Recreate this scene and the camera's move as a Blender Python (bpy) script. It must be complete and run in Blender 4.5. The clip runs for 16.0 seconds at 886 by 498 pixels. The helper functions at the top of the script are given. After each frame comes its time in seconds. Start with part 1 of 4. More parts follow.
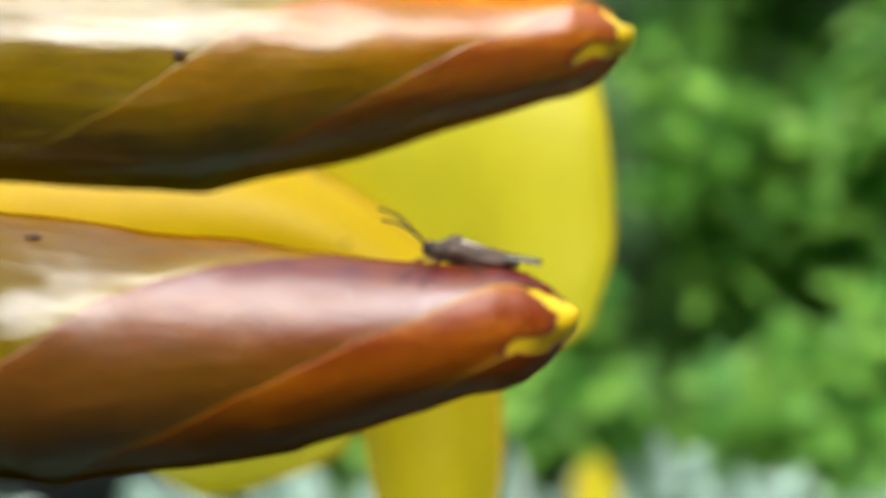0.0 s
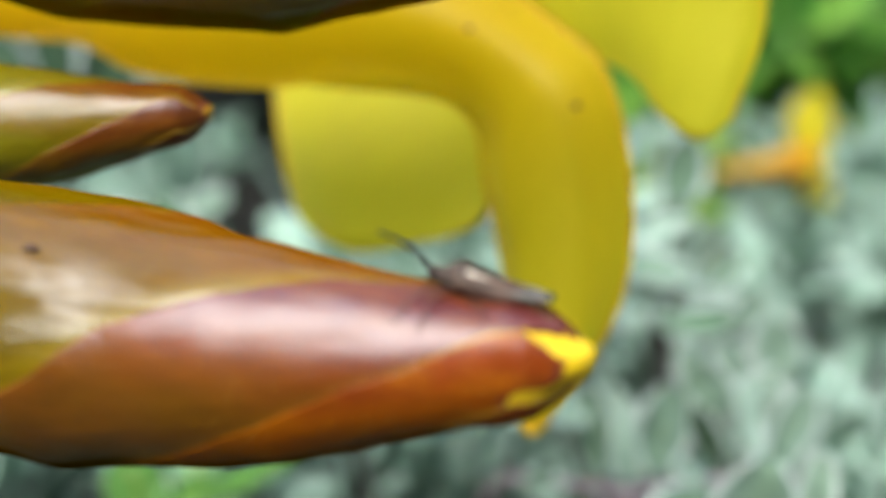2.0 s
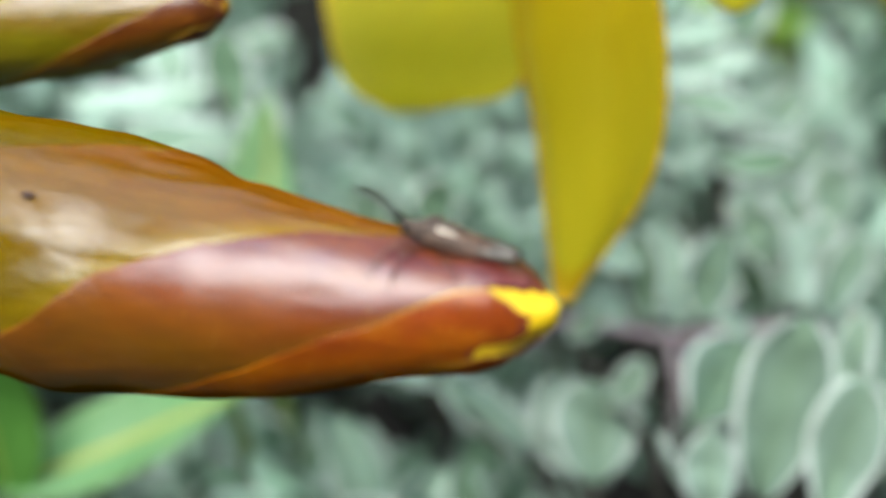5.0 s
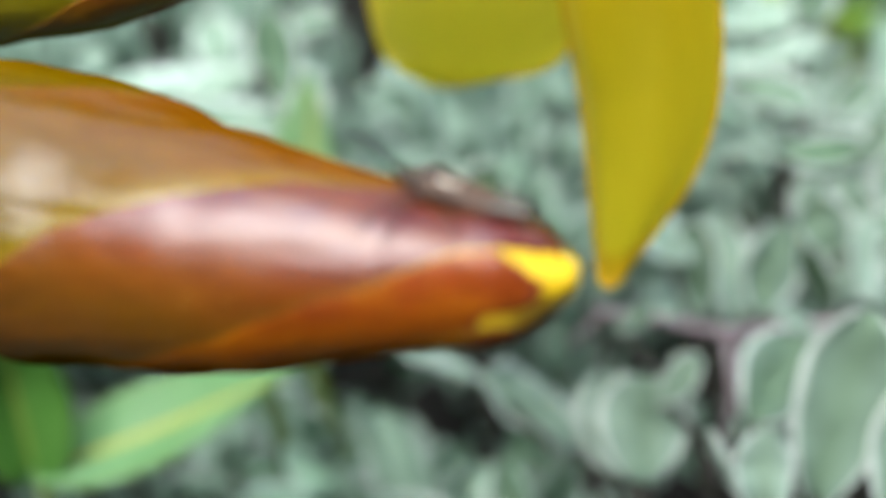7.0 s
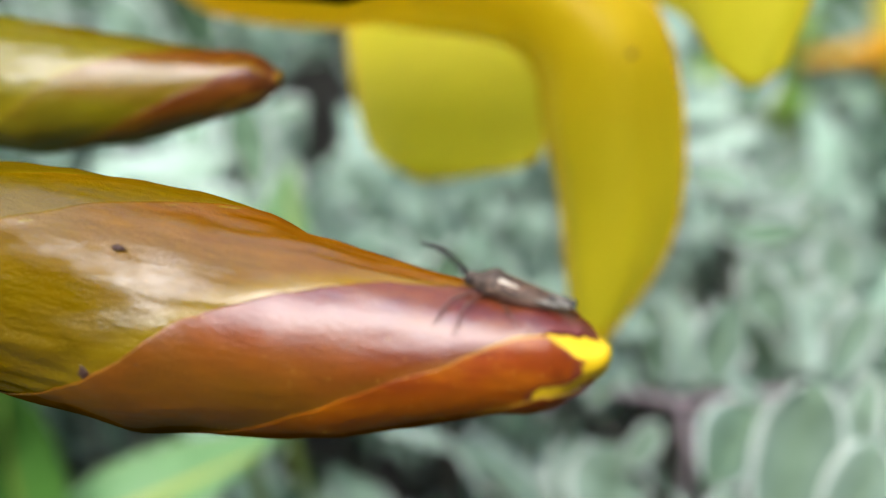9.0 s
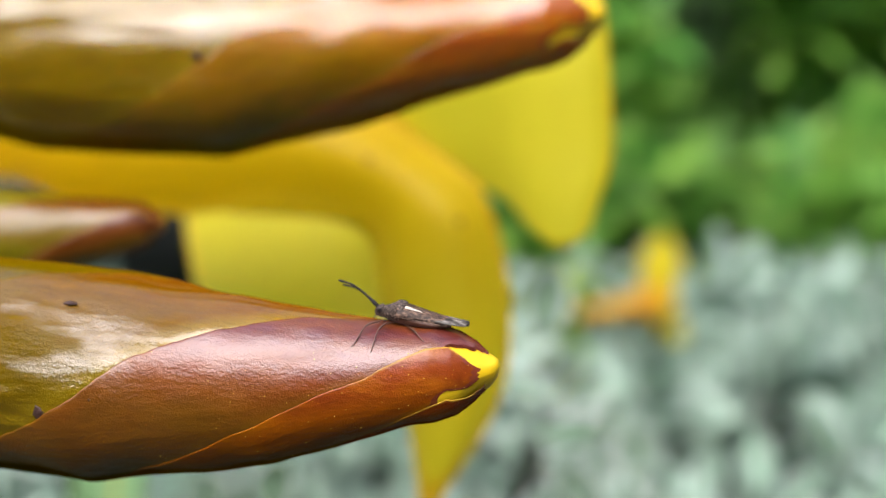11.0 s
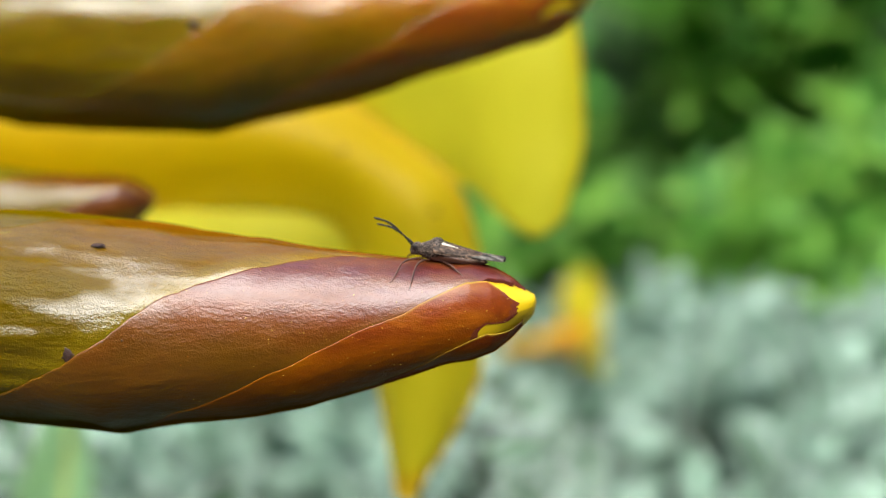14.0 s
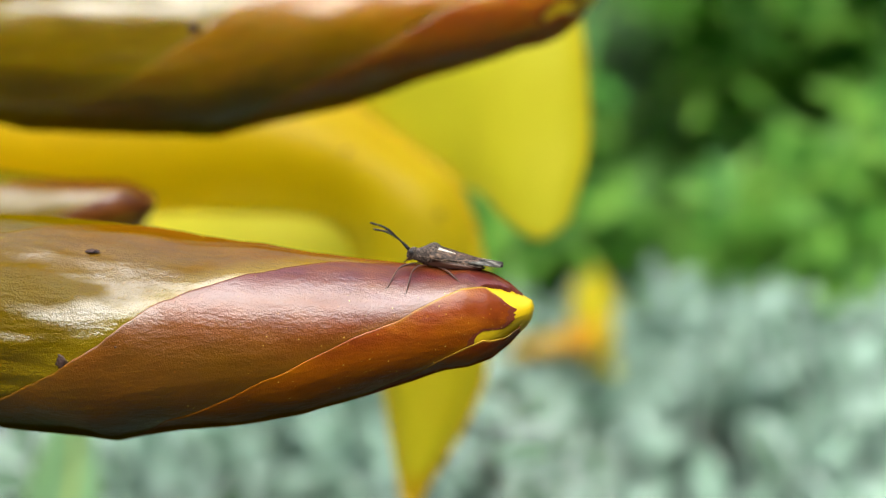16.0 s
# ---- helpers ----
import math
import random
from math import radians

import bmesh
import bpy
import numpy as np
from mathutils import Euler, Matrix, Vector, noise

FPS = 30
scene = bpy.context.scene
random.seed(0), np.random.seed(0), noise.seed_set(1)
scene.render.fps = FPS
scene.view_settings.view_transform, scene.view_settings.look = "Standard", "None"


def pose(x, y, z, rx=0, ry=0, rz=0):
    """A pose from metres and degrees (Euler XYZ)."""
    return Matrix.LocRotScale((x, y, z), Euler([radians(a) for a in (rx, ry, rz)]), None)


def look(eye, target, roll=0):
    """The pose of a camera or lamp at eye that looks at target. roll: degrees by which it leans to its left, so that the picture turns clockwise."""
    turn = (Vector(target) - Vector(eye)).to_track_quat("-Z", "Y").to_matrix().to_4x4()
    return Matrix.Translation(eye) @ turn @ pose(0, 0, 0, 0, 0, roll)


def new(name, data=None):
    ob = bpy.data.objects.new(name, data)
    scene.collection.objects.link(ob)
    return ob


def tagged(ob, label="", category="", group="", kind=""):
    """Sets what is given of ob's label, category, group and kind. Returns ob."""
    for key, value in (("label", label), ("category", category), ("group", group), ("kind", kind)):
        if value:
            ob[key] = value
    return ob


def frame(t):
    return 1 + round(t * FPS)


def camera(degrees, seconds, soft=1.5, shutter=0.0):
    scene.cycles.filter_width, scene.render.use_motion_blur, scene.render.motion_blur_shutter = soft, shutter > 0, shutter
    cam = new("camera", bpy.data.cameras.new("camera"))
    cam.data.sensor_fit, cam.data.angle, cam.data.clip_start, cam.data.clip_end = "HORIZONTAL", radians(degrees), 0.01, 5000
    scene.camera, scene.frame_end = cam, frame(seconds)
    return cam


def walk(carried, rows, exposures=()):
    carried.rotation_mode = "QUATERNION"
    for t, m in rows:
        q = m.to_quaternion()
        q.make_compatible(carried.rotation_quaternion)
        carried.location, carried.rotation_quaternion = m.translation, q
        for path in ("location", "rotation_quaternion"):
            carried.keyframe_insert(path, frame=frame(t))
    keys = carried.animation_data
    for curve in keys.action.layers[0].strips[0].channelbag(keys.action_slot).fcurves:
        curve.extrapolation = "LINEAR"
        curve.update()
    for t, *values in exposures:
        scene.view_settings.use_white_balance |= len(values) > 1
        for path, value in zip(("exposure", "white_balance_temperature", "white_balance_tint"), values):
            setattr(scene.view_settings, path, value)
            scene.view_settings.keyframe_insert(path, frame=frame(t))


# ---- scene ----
from itertools import product

# ------------------------------------------------------------------ camera
cam = camera(38.0, 16.0, soft=1.1)
cam.data.dof.use_dof = True
cam.data.dof.focus_distance = 0.100
cam.data.dof.aperture_fstop = 16.5
PATH = [
    (0.0, (-0.00816, -0.08239, 0.00506, 89.481, -0.398, 0.467)),
    (0.5, (0.00153, -0.08152, 0.01512, 84.038, -0.286, 2.388)),
    (1.0, (-0.00120, -0.07838, 0.01827, 79.644, -0.678, 6.524)),
    (1.5, (0.00057, -0.07483, 0.02230, 74.781, -0.427, 8.178)),
    (2.0, (0.00442, -0.06969, 0.03050, 71.165, 0.843, 10.576)),
    (2.5, (0.00699, -0.06734, 0.03354, 68.098, 1.572, 11.475)),
    (3.0, (0.00578, -0.06149, 0.03240, 65.683, 1.436, 13.688)),
    (5.5, (0.01152, -0.06732, 0.04139, 62.219, 2.241, 14.090)),
    (6.0, (0.01050, -0.06426, 0.04201, 61.965, 1.916, 14.883)),
    (6.5, (0.01244, -0.06207, 0.03851, 62.770, 3.269, 15.290)),
    (7.0, (0.01168, -0.05796, 0.03261, 62.498, 2.776, 16.816)),
    (7.5, (0.01605, -0.06339, 0.04036, 62.594, 2.370, 15.534)),
    (8.0, (0.01138, -0.06629, 0.04094, 63.192, 2.718, 15.905)),
    (8.5, (0.01007, -0.07073, 0.03811, 64.143, 2.113, 15.428)),
    (9.0, (0.00861, -0.07461, 0.04183, 65.664, 1.774, 14.110)),
    (9.5, (0.01223, -0.08515, 0.03646, 70.871, 2.019, 13.015)),
    (10.0, (0.00880, -0.09280, 0.03506, 74.415, 1.550, 9.686)),
    (12.5, (-0.00107, -0.10145, 0.02351, 79.754, 0.565, 1.918)),
    (13.0, (-0.00401, -0.10075, 0.02346, 79.927, 0.458, 1.551)),
    (13.5, (-0.00662, -0.10059, 0.02247, 80.377, 0.370, 0.677)),
    (14.0, (-0.00726, -0.10172, 0.02172, 80.354, 0.575, 0.050)),
    (14.5, (-0.00636, -0.10136, 0.02220, 80.391, 0.381, -0.155)),
    (15.0, (-0.00479, -0.10106, 0.02321, 80.337, 0.336, -0.524)),
    (15.5, (-0.00477, -0.10107, 0.02130, 80.196, 0.429, 0.163)),
    (16.0, (-0.00596, -0.10065, 0.02189, 80.398, 0.704, 0.612)),
]
walk(cam, [(t, pose(*p)) for t, p in PATH], exposures=[
    (0, 1.32, 6700, 6), (0.5, 1.16, 6480, -6), (1, 1.20, 6450, -15), (1.5, 1.30, 6400, -5), (2, 1.32, 6500, 6), (3.2, 1.38, 6500, 3), (5.3, 1.34, 6500, 5),
    (7, 1.37, 6500, 7), (8, 1.39, 6600, 12), (9.2, 1.35, 6600, 10), (10, 1.32, 6750, 18), (12.3, 1.29, 6700, 8), (13.5, 1.28, 6700, 4), (16, 1.29, 6700, 4)])

# ------------------------------------------------------------------ sky and sun (bright overcast)
world = bpy.data.worlds.new("overcast_sky")
scene.world = world
world.use_nodes = True
wt = world.node_tree
sky = wt.nodes.new("ShaderNodeTexSky")
sky.sky_type = "NISHITA"
sky.sun_disc = False
sky.sun_elevation = radians(56)
sky.sun_rotation = radians(200)
sky.dust_density = 3.0
sky.air_density = 1.0
grey = wt.nodes.new("ShaderNodeHueSaturation")
grey.inputs["Saturation"].default_value = 0.62
wt.links.new(sky.outputs[0], grey.inputs["Color"])
wt.links.new(grey.outputs[0], wt.nodes["Background"].inputs[0])
wt.nodes["Background"].inputs[1].default_value = 0.15
sun_data = bpy.data.lights.new("sun", "SUN")
sun_data.energy = 1.5
sun_data.angle = radians(54)
sun_data.color = (0.94, 0.96, 1.0)
sun = new("sun", sun_data)
sun.matrix_world = look((-0.13, -0.55, 0.83), (0, 0, 0))


# ------------------------------------------------------------------ materials
def material(name):
    m = bpy.data.materials.new(name)
    m.use_nodes = True
    nt = m.node_tree
    return m, nt, nt.nodes["Principled BSDF"]


def noise_node(nt, scale, detail=3.0, stretch=None, rough=0.55):
    n = nt.nodes.new("ShaderNodeTexNoise")
    n.inputs["Scale"].default_value = scale
    n.inputs["Detail"].default_value = detail
    n.inputs["Roughness"].default_value = rough
    co = nt.nodes.new("ShaderNodeTexCoord")
    if stretch:
        mp = nt.nodes.new("ShaderNodeMapping")
        mp.inputs["Scale"].default_value = stretch
        nt.links.new(co.outputs["Object"], mp.inputs["Vector"])
        nt.links.new(mp.outputs[0], n.inputs["Vector"])
    else:
        nt.links.new(co.outputs["Object"], n.inputs["Vector"])
    return n.outputs["Fac"]


def ramp(nt, fac, stops):
    r = nt.nodes.new("ShaderNodeValToRGB")
    e = r.color_ramp.elements
    while len(e) < len(stops):
        e.new(0.5)
    for k, (p, c) in zip(e, stops):
        k.position, k.color = p, (*c, 1) if len(c) == 3 else c
    nt.links.new(fac, r.inputs[0])
    return r.outputs[0]


def maths(nt, op, a, b=None, clamp=False):
    n = nt.nodes.new("ShaderNodeMath")
    n.operation, n.use_clamp = op, clamp
    for i, v in enumerate((a, b)):
        if v is None:
            continue
        if isinstance(v, (int, float)):
            n.inputs[i].default_value = v
        else:
            nt.links.new(v, n.inputs[i])
    return n.outputs[0]


def mix(nt, fac, a, b, blend="MIX"):
    n = nt.nodes.new("ShaderNodeMix")
    n.data_type, n.blend_type = "RGBA", blend
    for i, v in ((0, fac), (6, a), (7, b)):
        if isinstance(v, (int, float)):
            n.inputs[i].default_value = v
        elif isinstance(v, tuple):
            n.inputs[i].default_value = (*v, 1)
        else:
            nt.links.new(v, n.inputs[i])
    return n.outputs[2]


def bump(nt, bsdf, height, strength, distance):
    b = nt.nodes.new("ShaderNodeBump")
    b.inputs["Strength"].default_value = strength
    b.inputs["Distance"].default_value = distance
    nt.links.new(height, b.inputs["Height"])
    nt.links.new(b.outputs[0], bsdf.inputs["Normal"])


def uv_parts(nt):
    u = nt.nodes.new("ShaderNodeUVMap")
    s = nt.nodes.new("ShaderNodeSeparateXYZ")
    nt.links.new(u.outputs[0], s.inputs[0])
    return s.outputs[0], s.outputs[1]


def see_through(nt, bsdf, colour, share):
    """Thin living tissue: part of the light goes through."""
    out = nt.nodes["Material Output"]
    t = nt.nodes.new("ShaderNodeBsdfTranslucent")
    if isinstance(colour, tuple):
        t.inputs[0].default_value = (*colour, 1)
    else:
        nt.links.new(colour, t.inputs[0])
    m = nt.nodes.new("ShaderNodeMixShader")
    m.inputs[0].default_value = share
    nt.links.new(bsdf.outputs[0], m.inputs[1])
    nt.links.new(t.outputs[0], m.inputs[2])
    nt.links.new(m.outputs[0], out.inputs[0])


def bud_material(name, olive, red, shift, deep, haze=0.3, gloss=0.10, fold=0.0, coat=0.8, rough=0.40, sky_tint=(1.0, 1.0, 1.0), coat_ior=1.5, skin=1.0, patchy=0.55, seam=0.3, wax=0.12, fade=(0.42, 0.74), flesh=0.12, depth=0.0010):
    """Waxy bud petal: u runs from the tip in cm, v from the free edge to the covered one."""
    m, nt, b = material(name)
    u, v = uv_parts(nt)
    big = noise_node(nt, 160, 3, (0.5, 1, 1))
    mask = maths(nt, "ADD", maths(nt, "MULTIPLY", u, -0.32), 1.24 + shift)
    mask = maths(nt, "ADD", mask, maths(nt, "MULTIPLY", v, -0.70))
    mask = maths(nt, "ADD", mask, maths(nt, "MULTIPLY", big, 0.5), clamp=True)
    colour = ramp(nt, mask, [(0.12, olive), (0.5, tuple(0.5 * a + 0.5 * c for a, c in zip(olive, red))), (0.78, red), (1.0, deep)])
    glow = ramp(nt, noise_node(nt, 330, 3, (0.4, 1, 1)), [(0.45, (0, 0, 0)), (0.7, (0.6, 0.6, 0.6))])
    colour = mix(nt, maths(nt, "MULTIPLY", glow, mask), colour, (red[0] * 1.35, red[1] * 1.9, red[2]))
    fine = noise_node(nt, 1500, 4, (0.25, 1, 1))
    colour = mix(nt, 0.30, colour, ramp(nt, fine, [(0.35, (0.45, 0.45, 0.45)), (0.65, (1, 1, 1))]), "MULTIPLY")
    flecks = ramp(nt, noise_node(nt, 3200, 2), [(0.69, (0, 0, 0)), (0.76, (0.55, 0.55, 0.55))])
    colour = mix(nt, flecks, colour, (red[0] * 1.7, red[1] * 2.2, red[2] * 2))
    edge = ramp(nt, maths(nt, "ADD", v, maths(nt, "MULTIPLY", big, 0.03)), [(0.02, (0.85, 0.85, 0.85)), (0.055, (0, 0, 0))])
    edge = maths(nt, "MULTIPLY", edge, ramp(nt, u, [(0.25, (1, 1, 1)), (0.95, (0.03, 0.03, 0.03))]))
    colour = mix(nt, edge, colour, (0.55, 0.33, 0.03))
    under = ramp(nt, maths(nt, "ADD", v, maths(nt, "MULTIPLY", big, 0.12)), [(0.80, (0, 0, 0)), (0.96, (seam, seam, seam))])
    colour = mix(nt, under, colour, (0.36, 0.25, 0.004))
    scab = maths(nt, "MULTIPLY", maths(nt, "LESS_THAN", maths(nt, "ADD", u, maths(nt, "MULTIPLY", fine, 0.08)), 0.10), 0.7)
    colour = mix(nt, scab, colour, (0.17, 0.035, 0.025))
    nt.links.new(colour, b.inputs["Base Color"])
    b.inputs["Roughness"].default_value = rough
    # Blue of the reflected sky put into the specular tint of the purple petal.
    b.inputs["Specular Tint"].default_value = (*sky_tint, 1)
    facing = nt.nodes.new("ShaderNodeLayerWeight")
    facing.inputs[0].default_value = 0.5
    shy = ramp(nt, facing.outputs["Facing"], [(fade[0], (1, 1, 1)), (fade[1], (0, 0, 0))])
    # Gloss lowered in noise patches to imitate a broken sky reflection.
    gloss_patches = ramp(nt, noise_node(nt, 240, 4, (0.3, 1, 1)), [(0.37, (patchy, patchy, patchy)), (0.50, (1, 1, 1))])
    shine = maths(nt, "MULTIPLY", shy, gloss_patches)
    nt.links.new(maths(nt, "MULTIPLY", shine, coat), b.inputs["Coat Weight"])
    nt.links.new(maths(nt, "MULTIPLY", shine, haze), b.inputs["Specular IOR Level"])
    b.inputs["Coat Roughness"].default_value = gloss
    b.inputs["Coat IOR"].default_value = coat_ior
    b.inputs["Subsurface Weight"].default_value = flesh
    b.inputs["Subsurface Radius"].default_value = (1.0, 0.45, 0.1)
    b.inputs["Subsurface Scale"].default_value = depth
    crease = noise_node(nt, 2600, 3, (0.5, 1.0, 1.0))
    swell = noise_node(nt, 260, 2, (0.35, 1, 1))
    grain = noise_node(nt, 7500, 2)
    fine_relief = maths(nt, "ADD", maths(nt, "MULTIPLY", crease, 1.3 * skin), maths(nt, "MULTIPLY", grain, 0.8 * skin))
    relief = maths(nt, "ADD", fine_relief, maths(nt, "MULTIPLY", swell, 6.0))
    if fold:
        pleat = noise_node(nt, 500, 3, (0.15, 0.9, 1.0), 0.5)
        relief = maths(nt, "ADD", relief, maths(nt, "MULTIPLY", pleat, fold))
    bump(nt, b, relief, 0.35, 0.00024)
    film_bump = nt.nodes.new("ShaderNodeBump")
    film_bump.inputs["Strength"].default_value = wax
    film_bump.inputs["Distance"].default_value = 0.00024
    nt.links.new(relief, film_bump.inputs["Height"])
    nt.links.new(film_bump.outputs[0], b.inputs["Coat Normal"])
    return m


MAT_BUD = bud_material("bud_petal_wax", (0.105, 0.066, 0.001), (0.33, 0.078, 0.002), -0.12, (0.24, 0.042, 0.005), 0.12, 0.22, coat=0.5, rough=0.36, skin=0.7)
MAT_BUD_OLIVE = bud_material("bud_petal_wax_olive", (0.130, 0.080, 0.0005), (0.19, 0.060, 0.002), 0.22, (0.15, 0.036, 0.005), 0.10, 0.11, 5.5, coat=1.0, coat_ior=1.58, skin=1.2, patchy=0.10, seam=0.4, wax=0.13)
MAT_BUD_DEEP = bud_material("bud_petal_wax_purple", (0.110, 0.066, 0.001), (0.20, 0.046, 0.003), 0.15, (0.120, 0.018, 0.013), 0.22, 0.27, coat=1.0, rough=0.36, sky_tint=(0.70, 0.70, 1.0), coat_ior=1.60, skin=1.0, seam=0.12, patchy=0.7, wax=0.15)
MAT_BUD_UPPER = bud_material("bud_petal_wax_ripe", (0.22, 0.135, 0.001), (0.44, 0.135, 0.004), -0.04, (0.38, 0.088, 0.005), 0.2, 0.16, 4.0, coat=1.0, coat_ior=1.65, skin=0.5, fade=(0.34, 0.56), flesh=0.6, depth=0.005)
MAT_BUD_YOUNG = bud_material("bud_petal_wax_young", (0.17, 0.14, 0.003), (0.17, 0.045, 0.004), -0.18, (0.12, 0.03, 0.005), 0.2, 0.14, skin=0.5)


def yellow_material(name, base, edge_colour, throat_from, throat_to):
    m, nt, b = material(name)
    u, v = uv_parts(nt)
    rim = maths(nt, "MULTIPLY", maths(nt, "ABSOLUTE", maths(nt, "SUBTRACT", v, 0.5)), 2.0)
    tipped = maths(nt, "MAXIMUM", rim, u)
    veins = noise_node(nt, 500, 3, (0.3, 1, 0.25))
    tone = noise_node(nt, 60, 3)
    throat = ramp(nt, maths(nt, "ADD", u, maths(nt, "MULTIPLY", tone, 0.1)), [(throat_from, (1, 1, 1)), (throat_to, (0, 0, 0))])
    colour = mix(nt, maths(nt, "MULTIPLY", tone, 0.3), base, (base[0] * 0.92, base[1] * 0.85, base[2]))
    colour = mix(nt, throat, colour, (0.82, 0.53, 0.004))
    rimmed = ramp(nt, maths(nt, "ADD", tipped, maths(nt, "MULTIPLY", veins, 0.05)), [(0.975, (0, 0, 0)), (1.04, (1, 1, 1))])
    colour = mix(nt, rimmed, colour, edge_colour)
    colour = mix(nt, 0.18, colour, ramp(nt, veins, [(0.3, (0.7, 0.62, 0.5)), (0.7, (1, 1, 1))]), "MULTIPLY")
    nt.links.new(colour, b.inputs["Base Color"])
    b.inputs["Roughness"].default_value = 0.48
    b.inputs["Sheen Weight"].default_value = 0.08
    b.inputs["Sheen Roughness"].default_value = 0.4
    bump(nt, b, veins, 0.15, 0.0004)
    see_through(nt, b, mix(nt, 0.35, colour, (0.98, 0.88, 0.03)), 0.62)
    return m


MAT_YELLOW = yellow_material("yellow_petal", (0.98, 0.79, 0.032), (0.88, 0.50, 0.012), 0.56, 1.0)
MAT_YELLOW_PALE = yellow_material("pale_yellow_petal", (0.97, 0.84, 0.042), (0.90, 0.60, 0.02), 0.0, 0.2)
MAT_ORANGE = yellow_material("orange_withered_petal", (0.85, 0.42, 0.01), (0.6, 0.2, 0.01), 0.32, 0.66)


def plain(name, colour, rough, vary=0.35, scale=900, relief=0.2, depth=0.0002, coat=0.0):
    m, nt, b = material(name)
    n = noise_node(nt, scale, 4)
    c = mix(nt, n, tuple(x * (1 - vary) for x in colour), tuple(min(1, x * (1 + vary)) for x in colour))
    nt.links.new(c, b.inputs["Base Color"])
    b.inputs["Roughness"].default_value = rough
    b.inputs["Coat Weight"].default_value = coat
    bump(nt, b, n, relief, depth)
    return m


MAT_CORE = plain("bright_yellow_inner_petal", (0.76, 0.50, 0.010), 0.38, 0.25, 900, 0.15, 0.0001)
MAT_AMBER = plain("amber_inner_petal", (0.34, 0.17, 0.01), 0.38, 0.15, 900, 0.15, 0.0001)
MAT_STEM = plain("green_stem", (0.12, 0.17, 0.03), 0.5, 0.3, 300)
MAT_TWIG = plain("grey_brown_twig", (0.045, 0.042, 0.034), 0.8, 0.4, 500, 0.5, 0.0005)
MAT_PURPLE_TWIG = plain("purplish_felted_twig", (0.34, 0.27, 0.30), 0.8, 0.25, 700, 0.4, 0.0003)
MAT_SPOT = plain("dark_brown_scar", (0.045, 0.018, 0.012), 0.7, 0.4, 2500, 0.4)
MAT_SPOT_PALE = plain("brown_petal_blemish", (0.30, 0.15, 0.012), 0.6, 0.3, 2500, 0.2)
MAT_POLLEN = plain("yellow_pollen_grain", (0.75, 0.52, 0.06), 0.7, 0.2, 2000)
MAT_HEDGE = plain("dark_hedge_green", (0.035, 0.085, 0.02), 0.8, 0.8, 18, 1.0, 0.05)
MAT_SOIL = plain("dark_damp_soil", (0.010, 0.009, 0.007), 0.95, 0.5, 60, 0.8, 0.01)


def leaf_material(name, face, pale, rim, rib, random_from, rough=0.6, through_share=0.2, heart=1.0, heart_width=0.10, spread=(0.25, 0.78), rim_from=0.90):
    """Leaf blade: u across from 0 to 1, v from base to tip."""
    m, nt, b = material(name)
    u, v = uv_parts(nt)
    off = maths(nt, "MULTIPLY", maths(nt, "ABSOLUTE", maths(nt, "SUBTRACT", u, 0.5)), 2.0)
    if random_from == "island":
        g = nt.nodes.new("ShaderNodeNewGeometry")
        rnd = g.outputs["Random Per Island"]
    else:
        g = nt.nodes.new("ShaderNodeObjectInfo")
        rnd = g.outputs["Random"]
    grain = noise_node(nt, 420, 4)
    blotch = noise_node(nt, 70, 2)
    f = maths(nt, "ADD", maths(nt, "MULTIPLY", rnd, 0.6), maths(nt, "MULTIPLY", blotch, 0.4))
    colour = mix(nt, ramp(nt, f, [(spread[0], (0, 0, 0)), (spread[1], (1, 1, 1))]), face, pale)
    colour = mix(nt, ramp(nt, maths(nt, "ADD", off, maths(nt, "MULTIPLY", grain, 0.08)), [(rim_from, (0, 0, 0)), (rim_from + 0.13, (1, 1, 1))]), colour, rim)
    colour = mix(nt, ramp(nt, off, [(0.0, (heart, heart, heart)), (heart_width, (0, 0, 0))]), colour, rib)
    colour = mix(nt, 0.3, colour, ramp(nt, grain, [(0.3, (0.6, 0.62, 0.6)), (0.7, (1, 1, 1))]), "MULTIPLY")
    nt.links.new(colour, b.inputs["Base Color"])
    b.inputs["Roughness"].default_value = rough
    bump(nt, b, grain, 0.3, 0.0008)
    see_through(nt, b, colour, through_share)
    return m


SILVER = dict(face=(0.044, 0.105, 0.062), rim=(0.70, 0.80, 0.74), rough=0.75, through_share=0.06, heart_width=0.85, rim_from=0.84)
MAT_SILVER = leaf_material("felted_silver_leaf", random_from="object", pale=(0.38, 0.53, 0.44), rib=(0.17, 0.28, 0.15), heart=0.55, **SILVER)
# Lit copy of MAT_SILVER: extra light on the far leaves put into the colour.
MAT_SILVER_LIT = leaf_material("felted_silver_leaf_lit_mass", random_from="island", spread=(0.16, 0.60), pale=(0.46, 0.65, 0.535), rib=(0.22, 0.36, 0.20), heart=0.35, **SILVER)
GREEN = dict(face=(0.07, 0.24, 0.03), pale=(0.17, 0.40, 0.08), rim=(0.14, 0.33, 0.06), rib=(0.36, 0.46, 0.08), rough=0.38, through_share=0.3)
MAT_GREEN_PALE = leaf_material("pale_green_leaf_underside", random_from="object", face=(0.20, 0.43, 0.16), pale=(0.35, 0.60, 0.31), rim=(0.30, 0.5, 0.22), rib=(0.62, 0.62, 0.12), rough=0.45, through_share=0.3, heart_width=0.16)
MAT_LIME = leaf_material("yellow_green_leaf", random_from="object", face=(0.15, 0.30, 0.02), pale=(0.36, 0.52, 0.05), rim=(0.30, 0.46, 0.04), rib=(0.40, 0.5, 0.08), rough=0.45, through_share=0.4)
